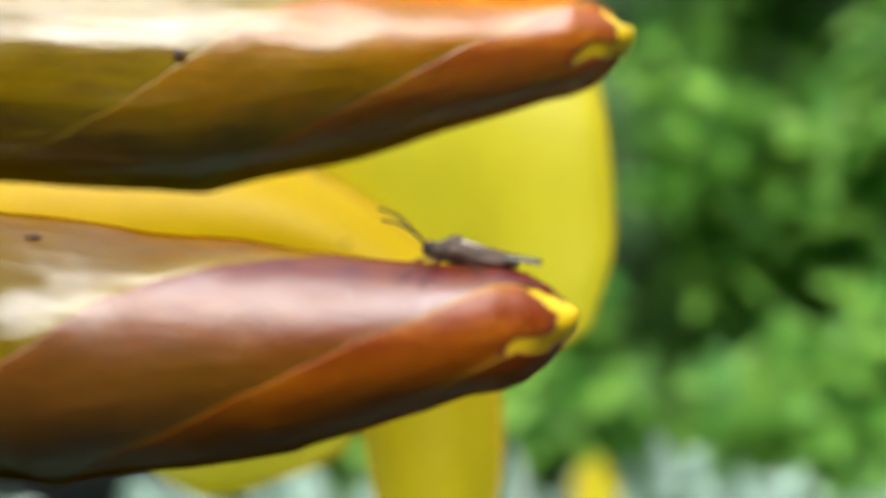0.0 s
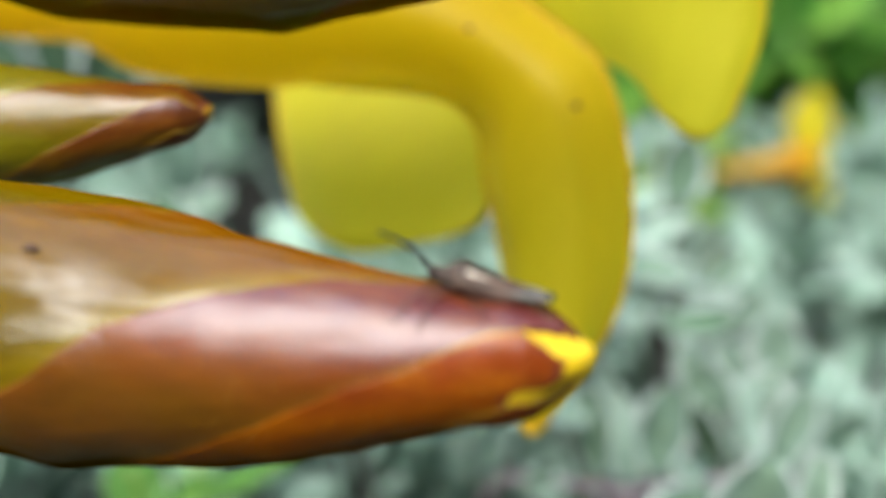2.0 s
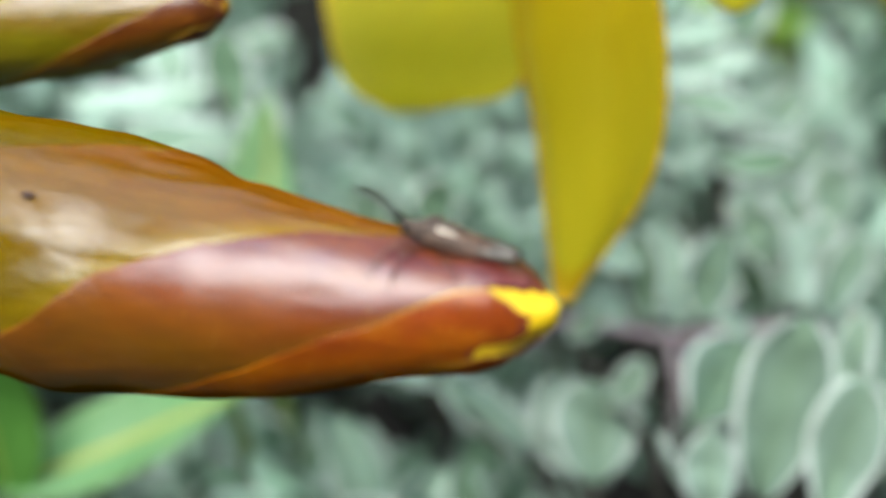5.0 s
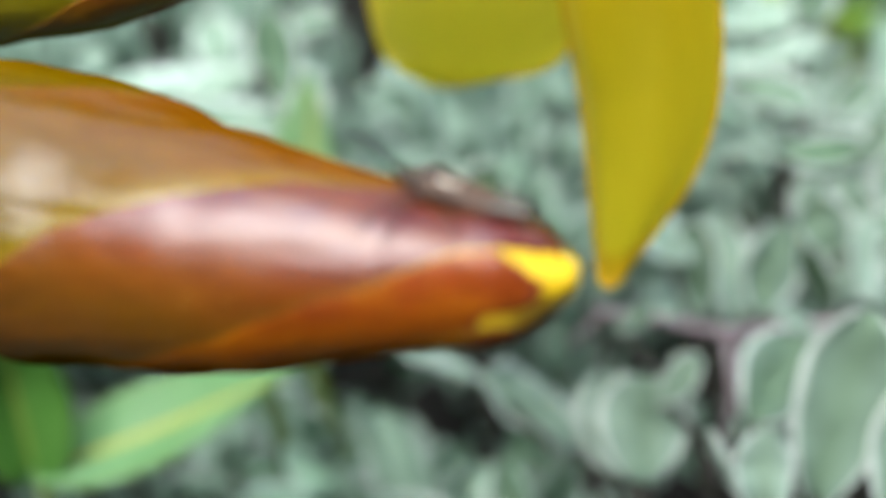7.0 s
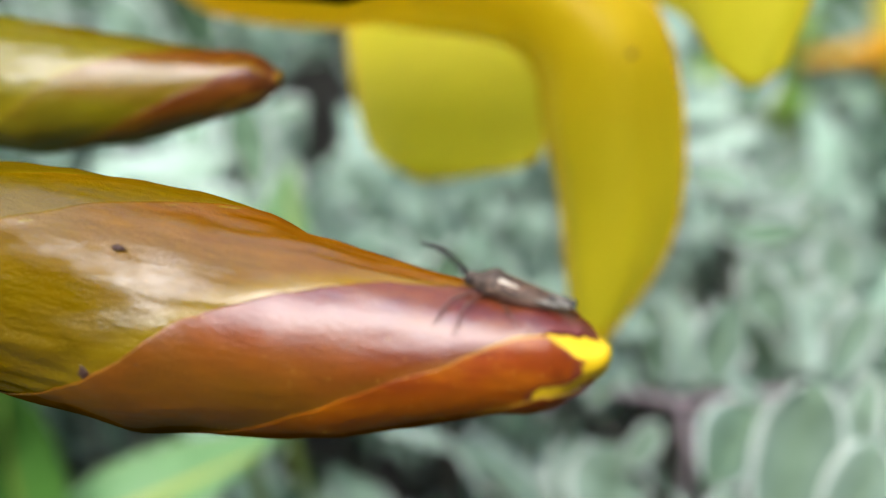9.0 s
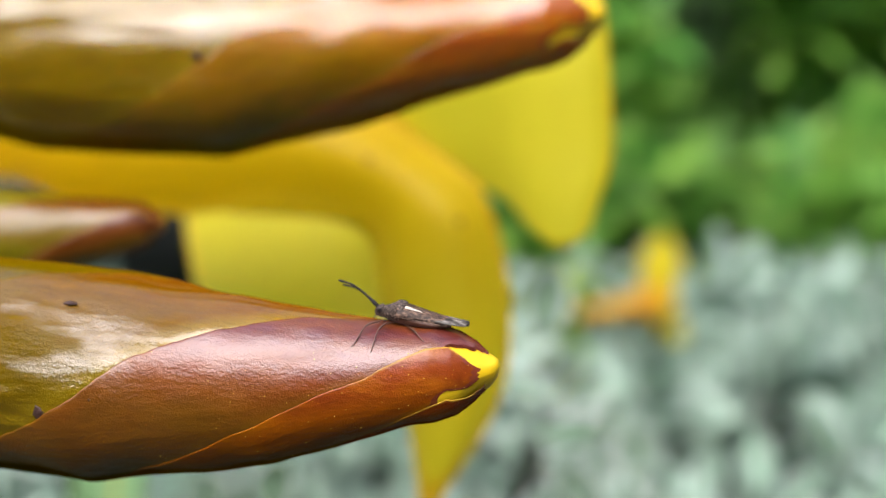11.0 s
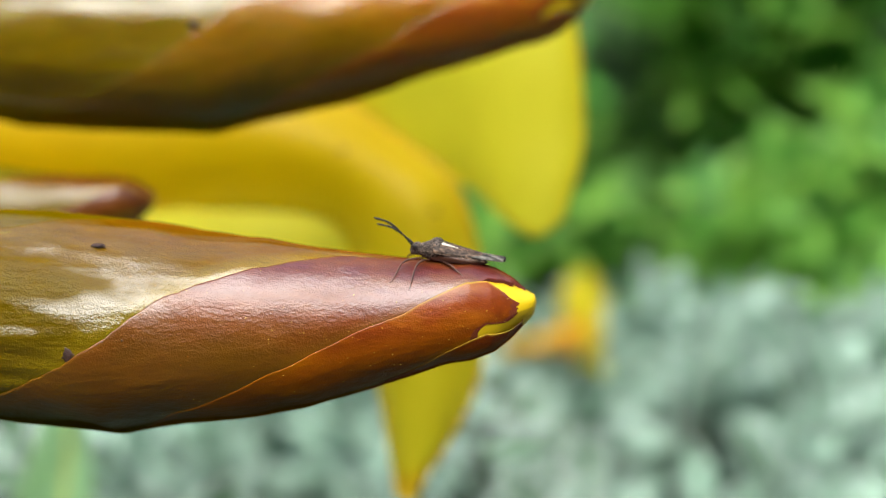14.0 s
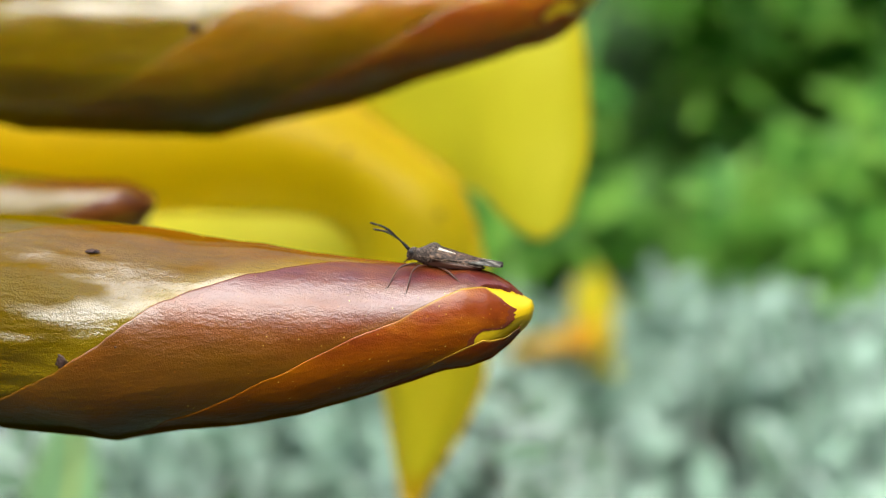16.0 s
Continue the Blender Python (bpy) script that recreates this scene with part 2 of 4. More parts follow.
MAT_GREEN = leaf_material("fresh_green_leaf", random_from="object", **GREEN)
SHRUB = dict(face=(0.070, 0.25, 0.032), pale=(0.38, 0.70, 0.11), rim=(0.10, 0.38, 0.045), rib=(0.2, 0.46, 0.07), rough=0.5, through_share=0.4)
MAT_SHRUB = leaf_material("green_shrub_leaf", random_from="island", **SHRUB)


def mottled(name, dark, light, scale, rough, stretch=None):
    m, nt, b = material(name)
    n = noise_node(nt, scale, 4, stretch)
    nt.links.new(ramp(nt, n, [(0.38, dark), (0.52, tuple(0.5 * a + 0.3 * c for a, c in zip(dark, light))), (0.66, light)]), b.inputs["Base Color"])
    b.inputs["Roughness"].default_value = rough
    b.inputs["Specular IOR Level"].default_value = 0.25
    bump(nt, b, n, 0.6, 0.00012)
    return m


MAT_INSECT = mottled("grey_brown_insect_shell", (0.014, 0.009, 0.007), (0.23, 0.17, 0.135), 8000, 0.55)
MAT_WING = mottled("brown_leathery_wing", (0.012, 0.007, 0.005), (0.25, 0.15, 0.10), 5200, 0.45, (0.35, 1, 1))
MAT_WING_PATCH = plain("cream_wing_patch", (0.66, 0.58, 0.47), 0.5, 0.2, 4000)
MAT_MEMBRANE = mottled("smoky_wing_membrane", (0.03, 0.025, 0.02), (0.30, 0.27, 0.23), 2600, 0.25, (0.3, 1, 1))
MAT_MARGIN = mottled("pale_brown_wing_vein", (0.05, 0.03, 0.02), (0.33, 0.22, 0.16), 3500, 0.5)
MAT_LIMB = plain("dark_reddish_insect_limb", (0.085, 0.034, 0.020), 0.45, 0.5, 4000)
MAT_ANTENNA = plain("blackish_antenna", (0.012, 0.008, 0.008), 0.6, 0.4, 4000)


# ------------------------------------------------------------------ mesh helpers
def mesh_from(name, verts, faces, uvs=None, smooth=True):
    me = bpy.data.meshes.new(name)
    me.from_pydata([tuple(v) for v in verts], [], faces)
    if uvs is not None:
        layer = me.uv_layers.new(name="UVMap")
        idx = np.empty(len(me.loops), dtype=np.int32)
        me.loops.foreach_get("vertex_index", idx)
        layer.data.foreach_set("uv", np.asarray(uvs, dtype=np.float32)[idx].ravel())
    if smooth:
        me.polygons.foreach_set("use_smooth", [True] * len(me.polygons))
    me.update()
    return me


def part(name, me, mat, parent=None, label="", solid=0.0, rim_only=False):
    ob = new(name, me)
    if not me.materials:
        me.materials.append(mat)
    if parent is not None:
        ob.parent = parent
    if label:
        tagged(ob, label=label)
    if solid:
        s = ob.modifiers.new("thickness", "SOLIDIFY")
        s.thickness, s.offset, s.use_rim_only = solid, 0.0, rim_only
    return ob


def grid(name, nu, nv, fn, close=False):
    """fn(a, b) with a, b from 0 to 1 gives a point and its uv."""
    verts, uvs, faces = [], [], []
    for i in range(nu + 1):
        for j in range(nv + 1):
            p, uv = fn(i / nu, j / nv)
            verts.append(p)
            uvs.append(uv)
    w = nv + 1
    for i, j in product(range(nu), range(nv)):
        faces.append((i * w + j, i * w + j + 1, (i + 1) * w + j + 1, (i + 1) * w + j))
    return mesh_from(name, verts, faces, uvs)


def tube(name, points, radii, n=10):
    """A rounded tube through points, closed at both ends."""
    pts = [Vector(p) for p in points]
    verts, faces = [], []
    up = Vector((0.3, 0.9, 0.31)).normalized()
    for i, p in enumerate(pts):
        d = (pts[min(i + 1, len(pts) - 1)] - pts[max(i - 1, 0)]).normalized()
        a = d.cross(up).normalized()
        b = d.cross(a)
        for k in range(n):
            t = 2 * math.pi * k / n
            verts.append(p + radii[i] * (a * math.cos(t) + b * math.sin(t)))
    for i, k in product(range(len(pts) - 1), range(n)):
        k2 = (k + 1) % n
        faces.append((i * n + k, i * n + k2, (i + 1) * n + k2, (i + 1) * n + k))
    faces.append(tuple(range(n))[::-1])
    faces.append(tuple((len(pts) - 1) * n + k for k in range(n)))
    return mesh_from(name, verts, faces, [(0.5, 0.5)] * len(verts))


def spline(points, t):
    """Catmull-Rom through points, t from 0 to 1."""
    n = len(points) - 1
    x = min(max(t, 0.0), 1.0) * n
    i = min(int(x), n - 1)
    f = x - i
    p = [np.array(points[min(max(i + k, 0), n)], dtype=float) for k in (-1, 0, 1, 2)]
    if i == 0:
        p[0] = 2 * p[1] - p[2]
    if i == n - 1:
        p[3] = 2 * p[2] - p[1]
    return 0.5 * (2 * p[1] + (p[2] - p[0]) * f + (2 * p[0] - 5 * p[1] + 4 * p[2] - p[3]) * f * f + (3 * p[1] - p[0] - 3 * p[2] + p[3]) * f ** 3)


def loft(name, rows, nu=28, nv=20, ripple=0.0):
    """A smooth sheet through a few rows of guide points."""
    def fn(a, b):
        p = spline([spline(r, b) for r in rows], a)
        if ripple:
            p = p + ripple * np.array(noise.noise_vector(Vector(p) * 70.0))
        return p, (a, b)
    return grid(name, nu, nv, fn)


def ball(name, centre, size, nu=10, nv=16, wobble=0.0):
    def fn(a, b):
        t, f = math.pi * a, 2 * math.pi * b
        d = Vector((math.sin(t) * math.cos(f), math.sin(t) * math.sin(f), math.cos(t)))
        k = 1 + wobble * noise.noise(d * 2.5)
        return (centre[0] + size[0] * d.x * k, centre[1] + size[1] * d.y * k, centre[2] + size[2] * d.z * k), (a, b)
    return grid(name, nu, nv, fn)


def blade(length, width, cup, bend, nu=8, nv=6, shape=1.0, wave=0.0, seed=0.0, blunt=0.75):
    """Leaf blade along +y from the origin, face up (+z): vertices, faces, uvs."""
    verts, uvs, faces = [], [], []
    for i in range(nu + 1):
        a = i / nu
        w = width * 0.5 * (math.sin(math.pi * (0.02 + 0.96 * a) ** shape) ** blunt + 0.05 * (1 - a))
        for j in range(nv + 1):
            b = 2 * j / nv - 1
            off = wave * noise.noise(Vector((a * 3 + seed, b * 1.6, seed * 2.7)))
            verts.append((w * b + 0.5 * off, length * a, cup * abs(b) ** 1.5 * width + bend * length * a * a + off))
            uvs.append((j / nv, a))
    for i, j in product(range(nu), range(nv)):
        k = i * (nv + 1) + j
        faces.append((k, k + 1, k + nv + 2, k + nv + 1))
    return verts, faces, uvs


def aim(base, direction, face):
    """Pose of a blade at base growing along direction with its face towards face."""
    y = Vector(direction).normalized()
    z = Vector(face) - Vector(face).dot(y) * y
    z = z.normalized() if z.length > 1e-4 else y.orthogonal().normalized()
    x = y.cross(z)
    m = Matrix((x, y, z)).transposed().to_4x4()
    return Matrix.Translation(base) @ m


class Mass:
    """Collects many blades into one mesh."""

    def __init__(self):
        self.v, self.f, self.u, self.n = [], [], [], 0

    def add(self, shape, m, s=1.0):
        verts, faces, uvs = shape
        a = np.array(m)
        p = np.array(verts) * s @ a[:3, :3].T + a[:3, 3]
        self.v.append(p)
        self.f += [tuple(i + self.n for i in f) for f in faces]
        self.u += uvs
        self.n += len(verts)

    def mesh(self, name):
        return mesh_from(name, np.concatenate(self.v).tolist(), self.f, self.u)


# ------------------------------------------------------------------ ground
def ground():
    def fn(a, b):
        x, y = 80 * (2 * a - 1) ** 3, 80 * (2 * b - 1) ** 3
        return (x, y, -0.34 + 0.02 * noise.noise(Vector((x * 6, y * 6, 0)))), (a, b)
    me = grid("ground", 60, 60, fn)
    tagged(part("ground", me, MAT_SOIL), "dark damp garden soil under the planting", "ground", kind="structure")


ground()


def added_hedge():
    """Tall clipped hedge ring, added to close the garden and block low sky."""
    def fn(a, b):
        t = 2 * math.pi * a
        r = 3.0 + 0.25 * noise.noise(Vector((math.cos(t) * 4, math.sin(t) * 4, b * 4))) + 0.08 * noise.noise(Vector((math.cos(t) * 15, math.sin(t) * 15, b * 14)))
        return (r * math.cos(t), 0.3 + r * math.sin(t), -0.36 + 2.1 * b), (a, b)
    tagged(part("added_hedge_wall", grid("added_hedge_wall", 160, 70, fn), MAT_HEDGE, solid=0.1), "dark green hedge added to close the garden and block low sky", "hedge", kind="structure")


added_hedge()


# ------------------------------------------------------------------ buds
BUD_X = [0, 0.0002, 0.0006, 0.0012, 0.0020, 0.0034, 0.0052, 0.0072, 0.0101, 0.0148, 0.0186, 0.0224, 0.0292, 0.0348, 0.040, 0.046, 0.052, 0.060, 0.070, 0.080]
BUD_R = [0, 0.0008, 0.0012, 0.0017, 0.0025, 0.0035, 0.0041, 0.0043, 0.0048, 0.0057, 0.0066, 0.0073, 0.0080, 0.0090, 0.0090, 0.0089, 0.0086, 0.0070, 0.0040, 0.0030]
BUD_Z = [0, -0.0001, -0.0003, -0.0004, -0.0005, -0.0007, -0.0008, -0.0010, -0.0015, -0.0020, -0.0024, -0.0025, -0.0027, -0.0029, -0.0024, -0.0019, -0.0016, -0.0006, 0.0004, 0.0008]
TWIST_X = [0, 0.0022, 0.0037, 0.0055, 0.0101, 0.0148, 0.0195, 0.0243, 0.0292, 0.034, 0.044, 0.055, 0.080]
TWIST_A = [30, 37, 52, 44, 16, 0, -16, -33, -49, -75, -115, -150, -190]


def bud_centre(d):
    return float(np.interp(d, BUD_X, BUD_R)), float(np.interp(d, BUD_X, BUD_Z))


def bud_point(d, ang, lift, slim=0.0):
    r, z = bud_centre(d)
    t = radians(ang)
    rise = min(1.0, max(0.0, (d - 0.0225) / 0.0065))
    turn = (ang - 136 + 180) % 360 - 180
    r += 0.0011 * rise * rise * (3 - 2 * rise) * math.exp(-0.5 * (turn / 16) ** 2)  # shoulder of the hindmost petal
    r *= 1 - slim * math.exp(-(((d - 0.016) / 0.010) ** 2)) * max(0.0, -math.sin(t))
    return (-d, -(r + lift) * math.cos(t), z + (r + lift) * math.sin(t))


def build_bud(label, mat, place, scale, fine=1.0, seed=0.0, split=1.0, core_mat=None, lip=1.0, first_mat=None, last_mat=None, groove=0.0002, slim=0.0):
    thing = new("flower_bud")
    tagged(thing, label, "flower bud", group="flower buds")
    starts = [0, 78, 150, 212, 260]
    for k in range(5):
        a0 = 78 - starts[k]
        a1 = (78 - starts[k + 1]) if k < 4 else -282

        def fn(a, b, a0=a0, a1=a1, k=k):
            v = max(0.0, (b - 0.06) / 0.94)
            w = v * v * (3 - 2 * v)
            back = min(1.0, max(0.0, (v - 0.55) / 0.4))
            slit = min(1.0, max(0.0, (v - 0.48) / 0.30))
            tear = (0.0006 + 0.0042 * v ** 2.0, 0.0009 + 0.0011 * max(0.0, 1 - v / 0.14) + 0.0030 * slit * slit * (3 - 2 * slit), 0.0008)[k] if k < 3 else 0.0005 + 0.0009 * back * back
            ragged = 0.0004 + split * tear + 0.0004 * noise.noise(Vector((v * 9, k * 3.1 + seed, 0)))
            s = a ** 1.5
            d = ragged + (0.080 - ragged) * s
            tw = float(np.interp(d, TWIST_X, TWIST_A))
            ang = tw + a0 + (a1 - a0 - 13) * v
            ang += 2.4 * (1 - v) * noise.noise(Vector((d * 330, k * 5.3, seed))) + 1.0 * (1 - v) * noise.noise(Vector((d * 1100, k * 3.1, seed)))
            r, _ = bud_centre(d)
            h = lip * 0.00018 * min(1.0, r / 0.0055)
            lift = h * (1 - v) ** 1.6 - (0.8 * h + 0.00022 * min(1.0, r / 0.006)) * max(0.0, (v - 0.86) / 0.14)
            if b < 0.06:
                lift = lift * (b / 0.06) - 1.6 * h * (1 - b / 0.06)
                ang += 0.3 * (1 - b / 0.06)
            if a == 0:
                lift -= 0.0004
            p = Vector(bud_point(d, ang, 0.0, slim))
            wob = 0.00016 * noise.noise(p * 260 + Vector((seed * 7, 0, 0))) + 0.0003 * noise.noise(p * 90 + Vector((0, seed * 5, 0)))
            if k == 4:
                wob += groove * (noise.noise(Vector((d * 110 + seed, ang / 7.0, 3.7))) - 0.3) * min(1.0, v * 8, (1 - v) * 6)
            return bud_point(d, ang, lift + wob * min(1, r / 0.006), slim), ((d - ragged) * 100, v)
        me = grid("petal", int(90 * fine), int(36 * fine), fn)
        part("petal", me, first_mat if first_mat and k == 0 else last_mat if last_mat and k > 2 else mat, thing)

    def core(a, b):
        d = 0.079 * a ** 2
        roll = 0.00016 * math.sin(radians(3 * 360 * b) + d * 700) * min(1, d / 0.001)
        return bud_point(d, 360 * b, roll - 0.00026 * min(1, d / 0.002) - 0.0024 * min(1, max(0, d - 0.006) / 0.006), slim), (a, b)
    part("inner_petal", grid("inner_petal", 40, 28, core), core_mat or MAT_CORE, thing, "yellow rolled inner petal at the tip")
    part("stalk", tube("stalk", [(-0.078, 0, 0.0008), (-0.090, 0, 0.001), (-0.105, 0.001, -0.002), (-0.125, 0.002, -0.010)],
                       [0.0029, 0.0024, 0.0022, 0.0024]), MAT_STEM, thing, "green flower stalk")
    thing.matrix_world = place @ Matrix.Diagonal((scale, scale, scale, 1))
    return thing


main_bud = build_bud("glossy red-brown and olive rolled flower bud with yellow tip", MAT_BUD, pose(0, 0, 0, 0, 0, -8), 1.0, 1.6, 0.0, 1.0, None, 0.28, MAT_BUD_DEEP, MAT_BUD_OLIVE, 0.00026)
upper_bud = build_bud("large glossy amber and olive flower bud above the others", MAT_BUD_UPPER, pose(0.0109, 0.0545, 0.0267, 0, -1.9, 0), 1.33, 1.2, 2.3, 1.25, None, 0.14, slim=0.11)
small_bud = build_bud("small young green and brown flower bud", MAT_BUD_YOUNG, pose(-0.0415, 0.0494, 0.0026, 0, 0, 3), 0.80, 1.0, 4.1, 0.15, MAT_AMBER, 0.6)


def bud_marks():
    """Small dark scars, veins ends and pollen on the main bud."""
    for d, ang, sx, sz in ((0.0360, -2, 0.00052, 0.00055), (0.0350, 60, 0.00055, 0.00022), (0.0318, 6, 0.00014, 0.00014)):
        scar = part("scar", ball("scar", (0, 0, 0), (sx, 0.0001, sz), 10, 18, 0.6), MAT_SPOT, main_bud, "dark brown scar")
        scar.matrix_local = Matrix.Translation(bud_point(d, ang, 0.00002)) @ Matrix.Rotation(-radians(ang), 4, "X")
    for d, ang in ((0.0345, 6),):
        p = bud_point(d, ang, 0.0003)
        scar = part("scar", ball("scar", (0, 0, 0), (0.0004, 0.0001, 0.0003), 10, 16, 0.9), MAT_SPOT, upper_bud, "dark brown scar")
        scar.matrix_local = Matrix.Translation(p) @ Matrix.Rotation(-radians(ang), 4, "X")
    rng = random.Random(3)
    grains = Mass()
    seed = ball("grain", (0, 0, 0), (1, 1, 1), 4, 6)
    shape = ([tuple(v.co) for v in seed.vertices], [tuple(p.vertices) for p in seed.polygons], [(0.5, 0.5)] * len(seed.vertices))
    bpy.data.meshes.remove(seed)
    for _ in range(80):
        d = abs(rng.gauss(0.010, 0.007)) + 0.002
        ang = rng.gauss(-18, 32)
        r = rng.choice((0.00002, 0.00003, 0.00004))
        grains.add(shape, Matrix.Translation(bud_point(d, ang, 0.00022)), r)
    tagged(part("pollen", grains.mesh("pollen"), MAT_POLLEN, main_bud), "scattered yellow pollen grains", kind="stuff")


bud_marks()


# ------------------------------------------------------------------ open flower
def open_flower():
    thing = new("trumpet_flower")
    tagged(thing, "open yellow trumpet flower with broad drooping lobes", "flower")
    xs = [-0.150, -0.125, -0.105, -0.092, -0.081, -0.0725, -0.062, -0.042, -0.030]
    rs = [0.0035, 0.0045, 0.0062, 0.0072, 0.0084, 0.0106, 0.0116, 0.0118, 0.0130]
    zs = [0.0120, 0.0100, 0.0078, 0.0074, 0.0074, 0.0058, 0.0054, 0.0056, 0.0060]
    axis_y = 0.104

    def fn(a, b):
        x = -0.150 + 0.052 * a
        r, z = float(np.interp(x, xs, rs)), float(np.interp(x, xs, zs))
        t = 2 * math.pi * b
        r *= 1 + 0.008 * math.cos(5 * t)
        return (x, axis_y - r * math.cos(t), z + r * math.sin(t)), (0.12 * a, 0.5)
    part("tube", grid("tube", 50, 40, fn), MAT_YELLOW, thing, "amber yellow flower tube", solid=0.0005, rim_only=True)
    front = []
    for x, low, high in ((-0.104, -165, 165), (-0.092, -165, 165), (-0.081, -165, 165), (-0.0725, -160, 160), (-0.062, -140, 135), (-0.052, -112, 102)):
        r, z = float(np.interp(x, xs, rs)) + 0.0004, float(np.interp(x, xs, zs))
        front.append([(x, axis_y - r * math.cos(radians(t)), z + r * math.sin(radians(t))) for t in np.linspace(low, high, 9)])
    front += [
        [(-0.0420, 0.1035, -0.0062), (-0.0385, 0.0932, 0.0003), (-0.0335, 0.0918, 0.0085), (-0.0290, 0.1000, 0.0150)],
        [(-0.0287, 0.1005, -0.0068), (-0.0240, 0.0935, -0.0032), (-0.0178, 0.0920, 0.0015), (-0.0121, 0.0985, 0.0040)],
        [(-0.0231, 0.0985, -0.0105), (-0.0180, 0.0915, -0.0092), (-0.0108, 0.0900, -0.0048), (-0.0056, 0.0970, -0.0018)],
        [(-0.0218, 0.0975, -0.0168), (-0.0168, 0.0890, -0.0175), (-0.0085, 0.0875, -0.0165), (-0.0020, 0.0945, -0.0145)],
        [(-0.0194, 0.0955, -0.0270), (-0.0155, 0.0875, -0.0280), (-0.0082, 0.0855, -0.0280), (-0.0016, 0.0915, -0.0265)],
        [(-0.0168, 0.0905, -0.0380), (-0.0145, 0.0860, -0.0386), (-0.0093, 0.0850, -0.0382), (-0.0050, 0.0890, -0.0370)],
        [(-0.0154, 0.0870, -0.0486), (-0.0145, 0.0858, -0.0494), (-0.0130, 0.0856, -0.0494), (-0.0116, 0.0865, -0.0474)],
    ]
    part("lobe", loft("lobe", front, 56, 24, 0.0004), MAT_YELLOW, thing, solid=0.0005, rim_only=True)
    lobe = loft("lobe_guide", front, 56, 24, 0.0004)
    for x, z, r in ((-0.0096, -0.0046, 0.0006), (-0.0230, 0.0040, 0.0005)):
        v = min(lobe.vertices, key=lambda q: (q.co.x - x) ** 2 + (q.co.z - z) ** 2 + 0.1 * (q.co.y - 0.09) ** 2)
        spot = part("blemish", ball("blemish", (0, 0, 0), (r, r * 0.7, 0.0001), 8, 12, 0.7), MAT_SPOT_PALE, thing, "small brown blemish")
        spot.matrix_local = Matrix.Translation(v.co) @ v.normal.to_track_quat("Z", "Y").to_matrix().to_4x4()
    bpy.data.meshes.remove(lobe)
    right = [
        [(-0.040, 0.108, 0.030), (-0.030, 0.104, 0.018), (-0.022, 0.106, 0.006), (-0.014, 0.110, -0.001)],
        [(-0.020, 0.108, 0.040), (-0.013, 0.102, 0.022), (-0.007, 0.102, 0.006), (-0.0035, 0.104, -0.0030)],
        [(-0.002, 0.106, 0.040), (0.001, 0.098, 0.022), (0.0025, 0.096, 0.004), (0.0018, 0.096, -0.0076)],
        [(0.0077, 0.105, 0.038), (0.0097, 0.097, 0.022), (0.0102, 0.094, 0.004), (0.0064, 0.0925, -0.0096)],
        [(0.0112, 0.107, 0.036), (0.0134, 0.099, 0.020), (0.0140, 0.096, 0.005), (0.0108, 0.093, -0.0070)],
    ]
    part("lobe", loft("lobe", right, 30, 30, 0.0004), MAT_YELLOW_PALE, thing, solid=0.0005, rim_only=True)
    back = [
        [(-0.0690, 0.156, -0.002), (-0.0520, 0.154, 0.000), (-0.036, 0.146, 0.000), (-0.026, 0.130, -0.002)],
        [(-0.0660, 0.143, -0.0140), (-0.0500, 0.138, -0.0085), (-0.034, 0.130, -0.009), (-0.0240, 0.119, -0.012)],
        [(-0.0605, 0.129, -0.0250), (-0.0475, 0.126, -0.0205), (-0.034, 0.120, -0.0200), (-0.0228, 0.112, -0.0205)],
        [(-0.0560, 0.1205, -0.0308), (-0.0470, 0.1180, -0.0325), (-0.0365, 0.1135, -0.0312), (-0.0236, 0.1065, -0.0255)],
        [(-0.0515, 0.1180, -0.0335), (-0.0465, 0.1185, -0.0360), (-0.0380, 0.1150, -0.0338), (-0.0268, 0.1062, -0.0278)],
    ]
    part("lobe", loft("lobe", back, 30, 24, 0.0004), MAT_YELLOW_PALE, thing, solid=0.0005, rim_only=True)


open_flower()


# ------------------------------------------------------------------ flowering stem that carries buds and flower
def carrying_stem():
    pts = [(-0.175, 0.13, -0.34), (-0.170, 0.11, -0.20), (-0.162, 0.085, -0.09), (-0.155, 0.07, -0.02), (-0.150, 0.06, 0.02)]
    thing = part("flowering_shrub", tube("flowering_shrub", pts, [0.006, 0.005, 0.0045, 0.004, 0.003], 12), MAT_STEM)
    tagged(thing, "upright green stem carrying the buds and flower", "shrub")
    for tip, r in (((-0.122, 0.019, -0.009), 0.0026), ((-0.152, 0.058, 0.014), 0.003), ((-0.122, 0.051, -0.003), 0.002), ((-0.152, 0.104, 0.0122), 0.0028)):
        b = Vector(pts[3])
        e = Vector(tip)
        part("side_shoot", tube("side_shoot", [b, b.lerp(e, 0.5) + Vector((0, 0, -0.004)), e], [r, r * 0.95, r * 0.9]), MAT_STEM, thing)


carrying_stem()


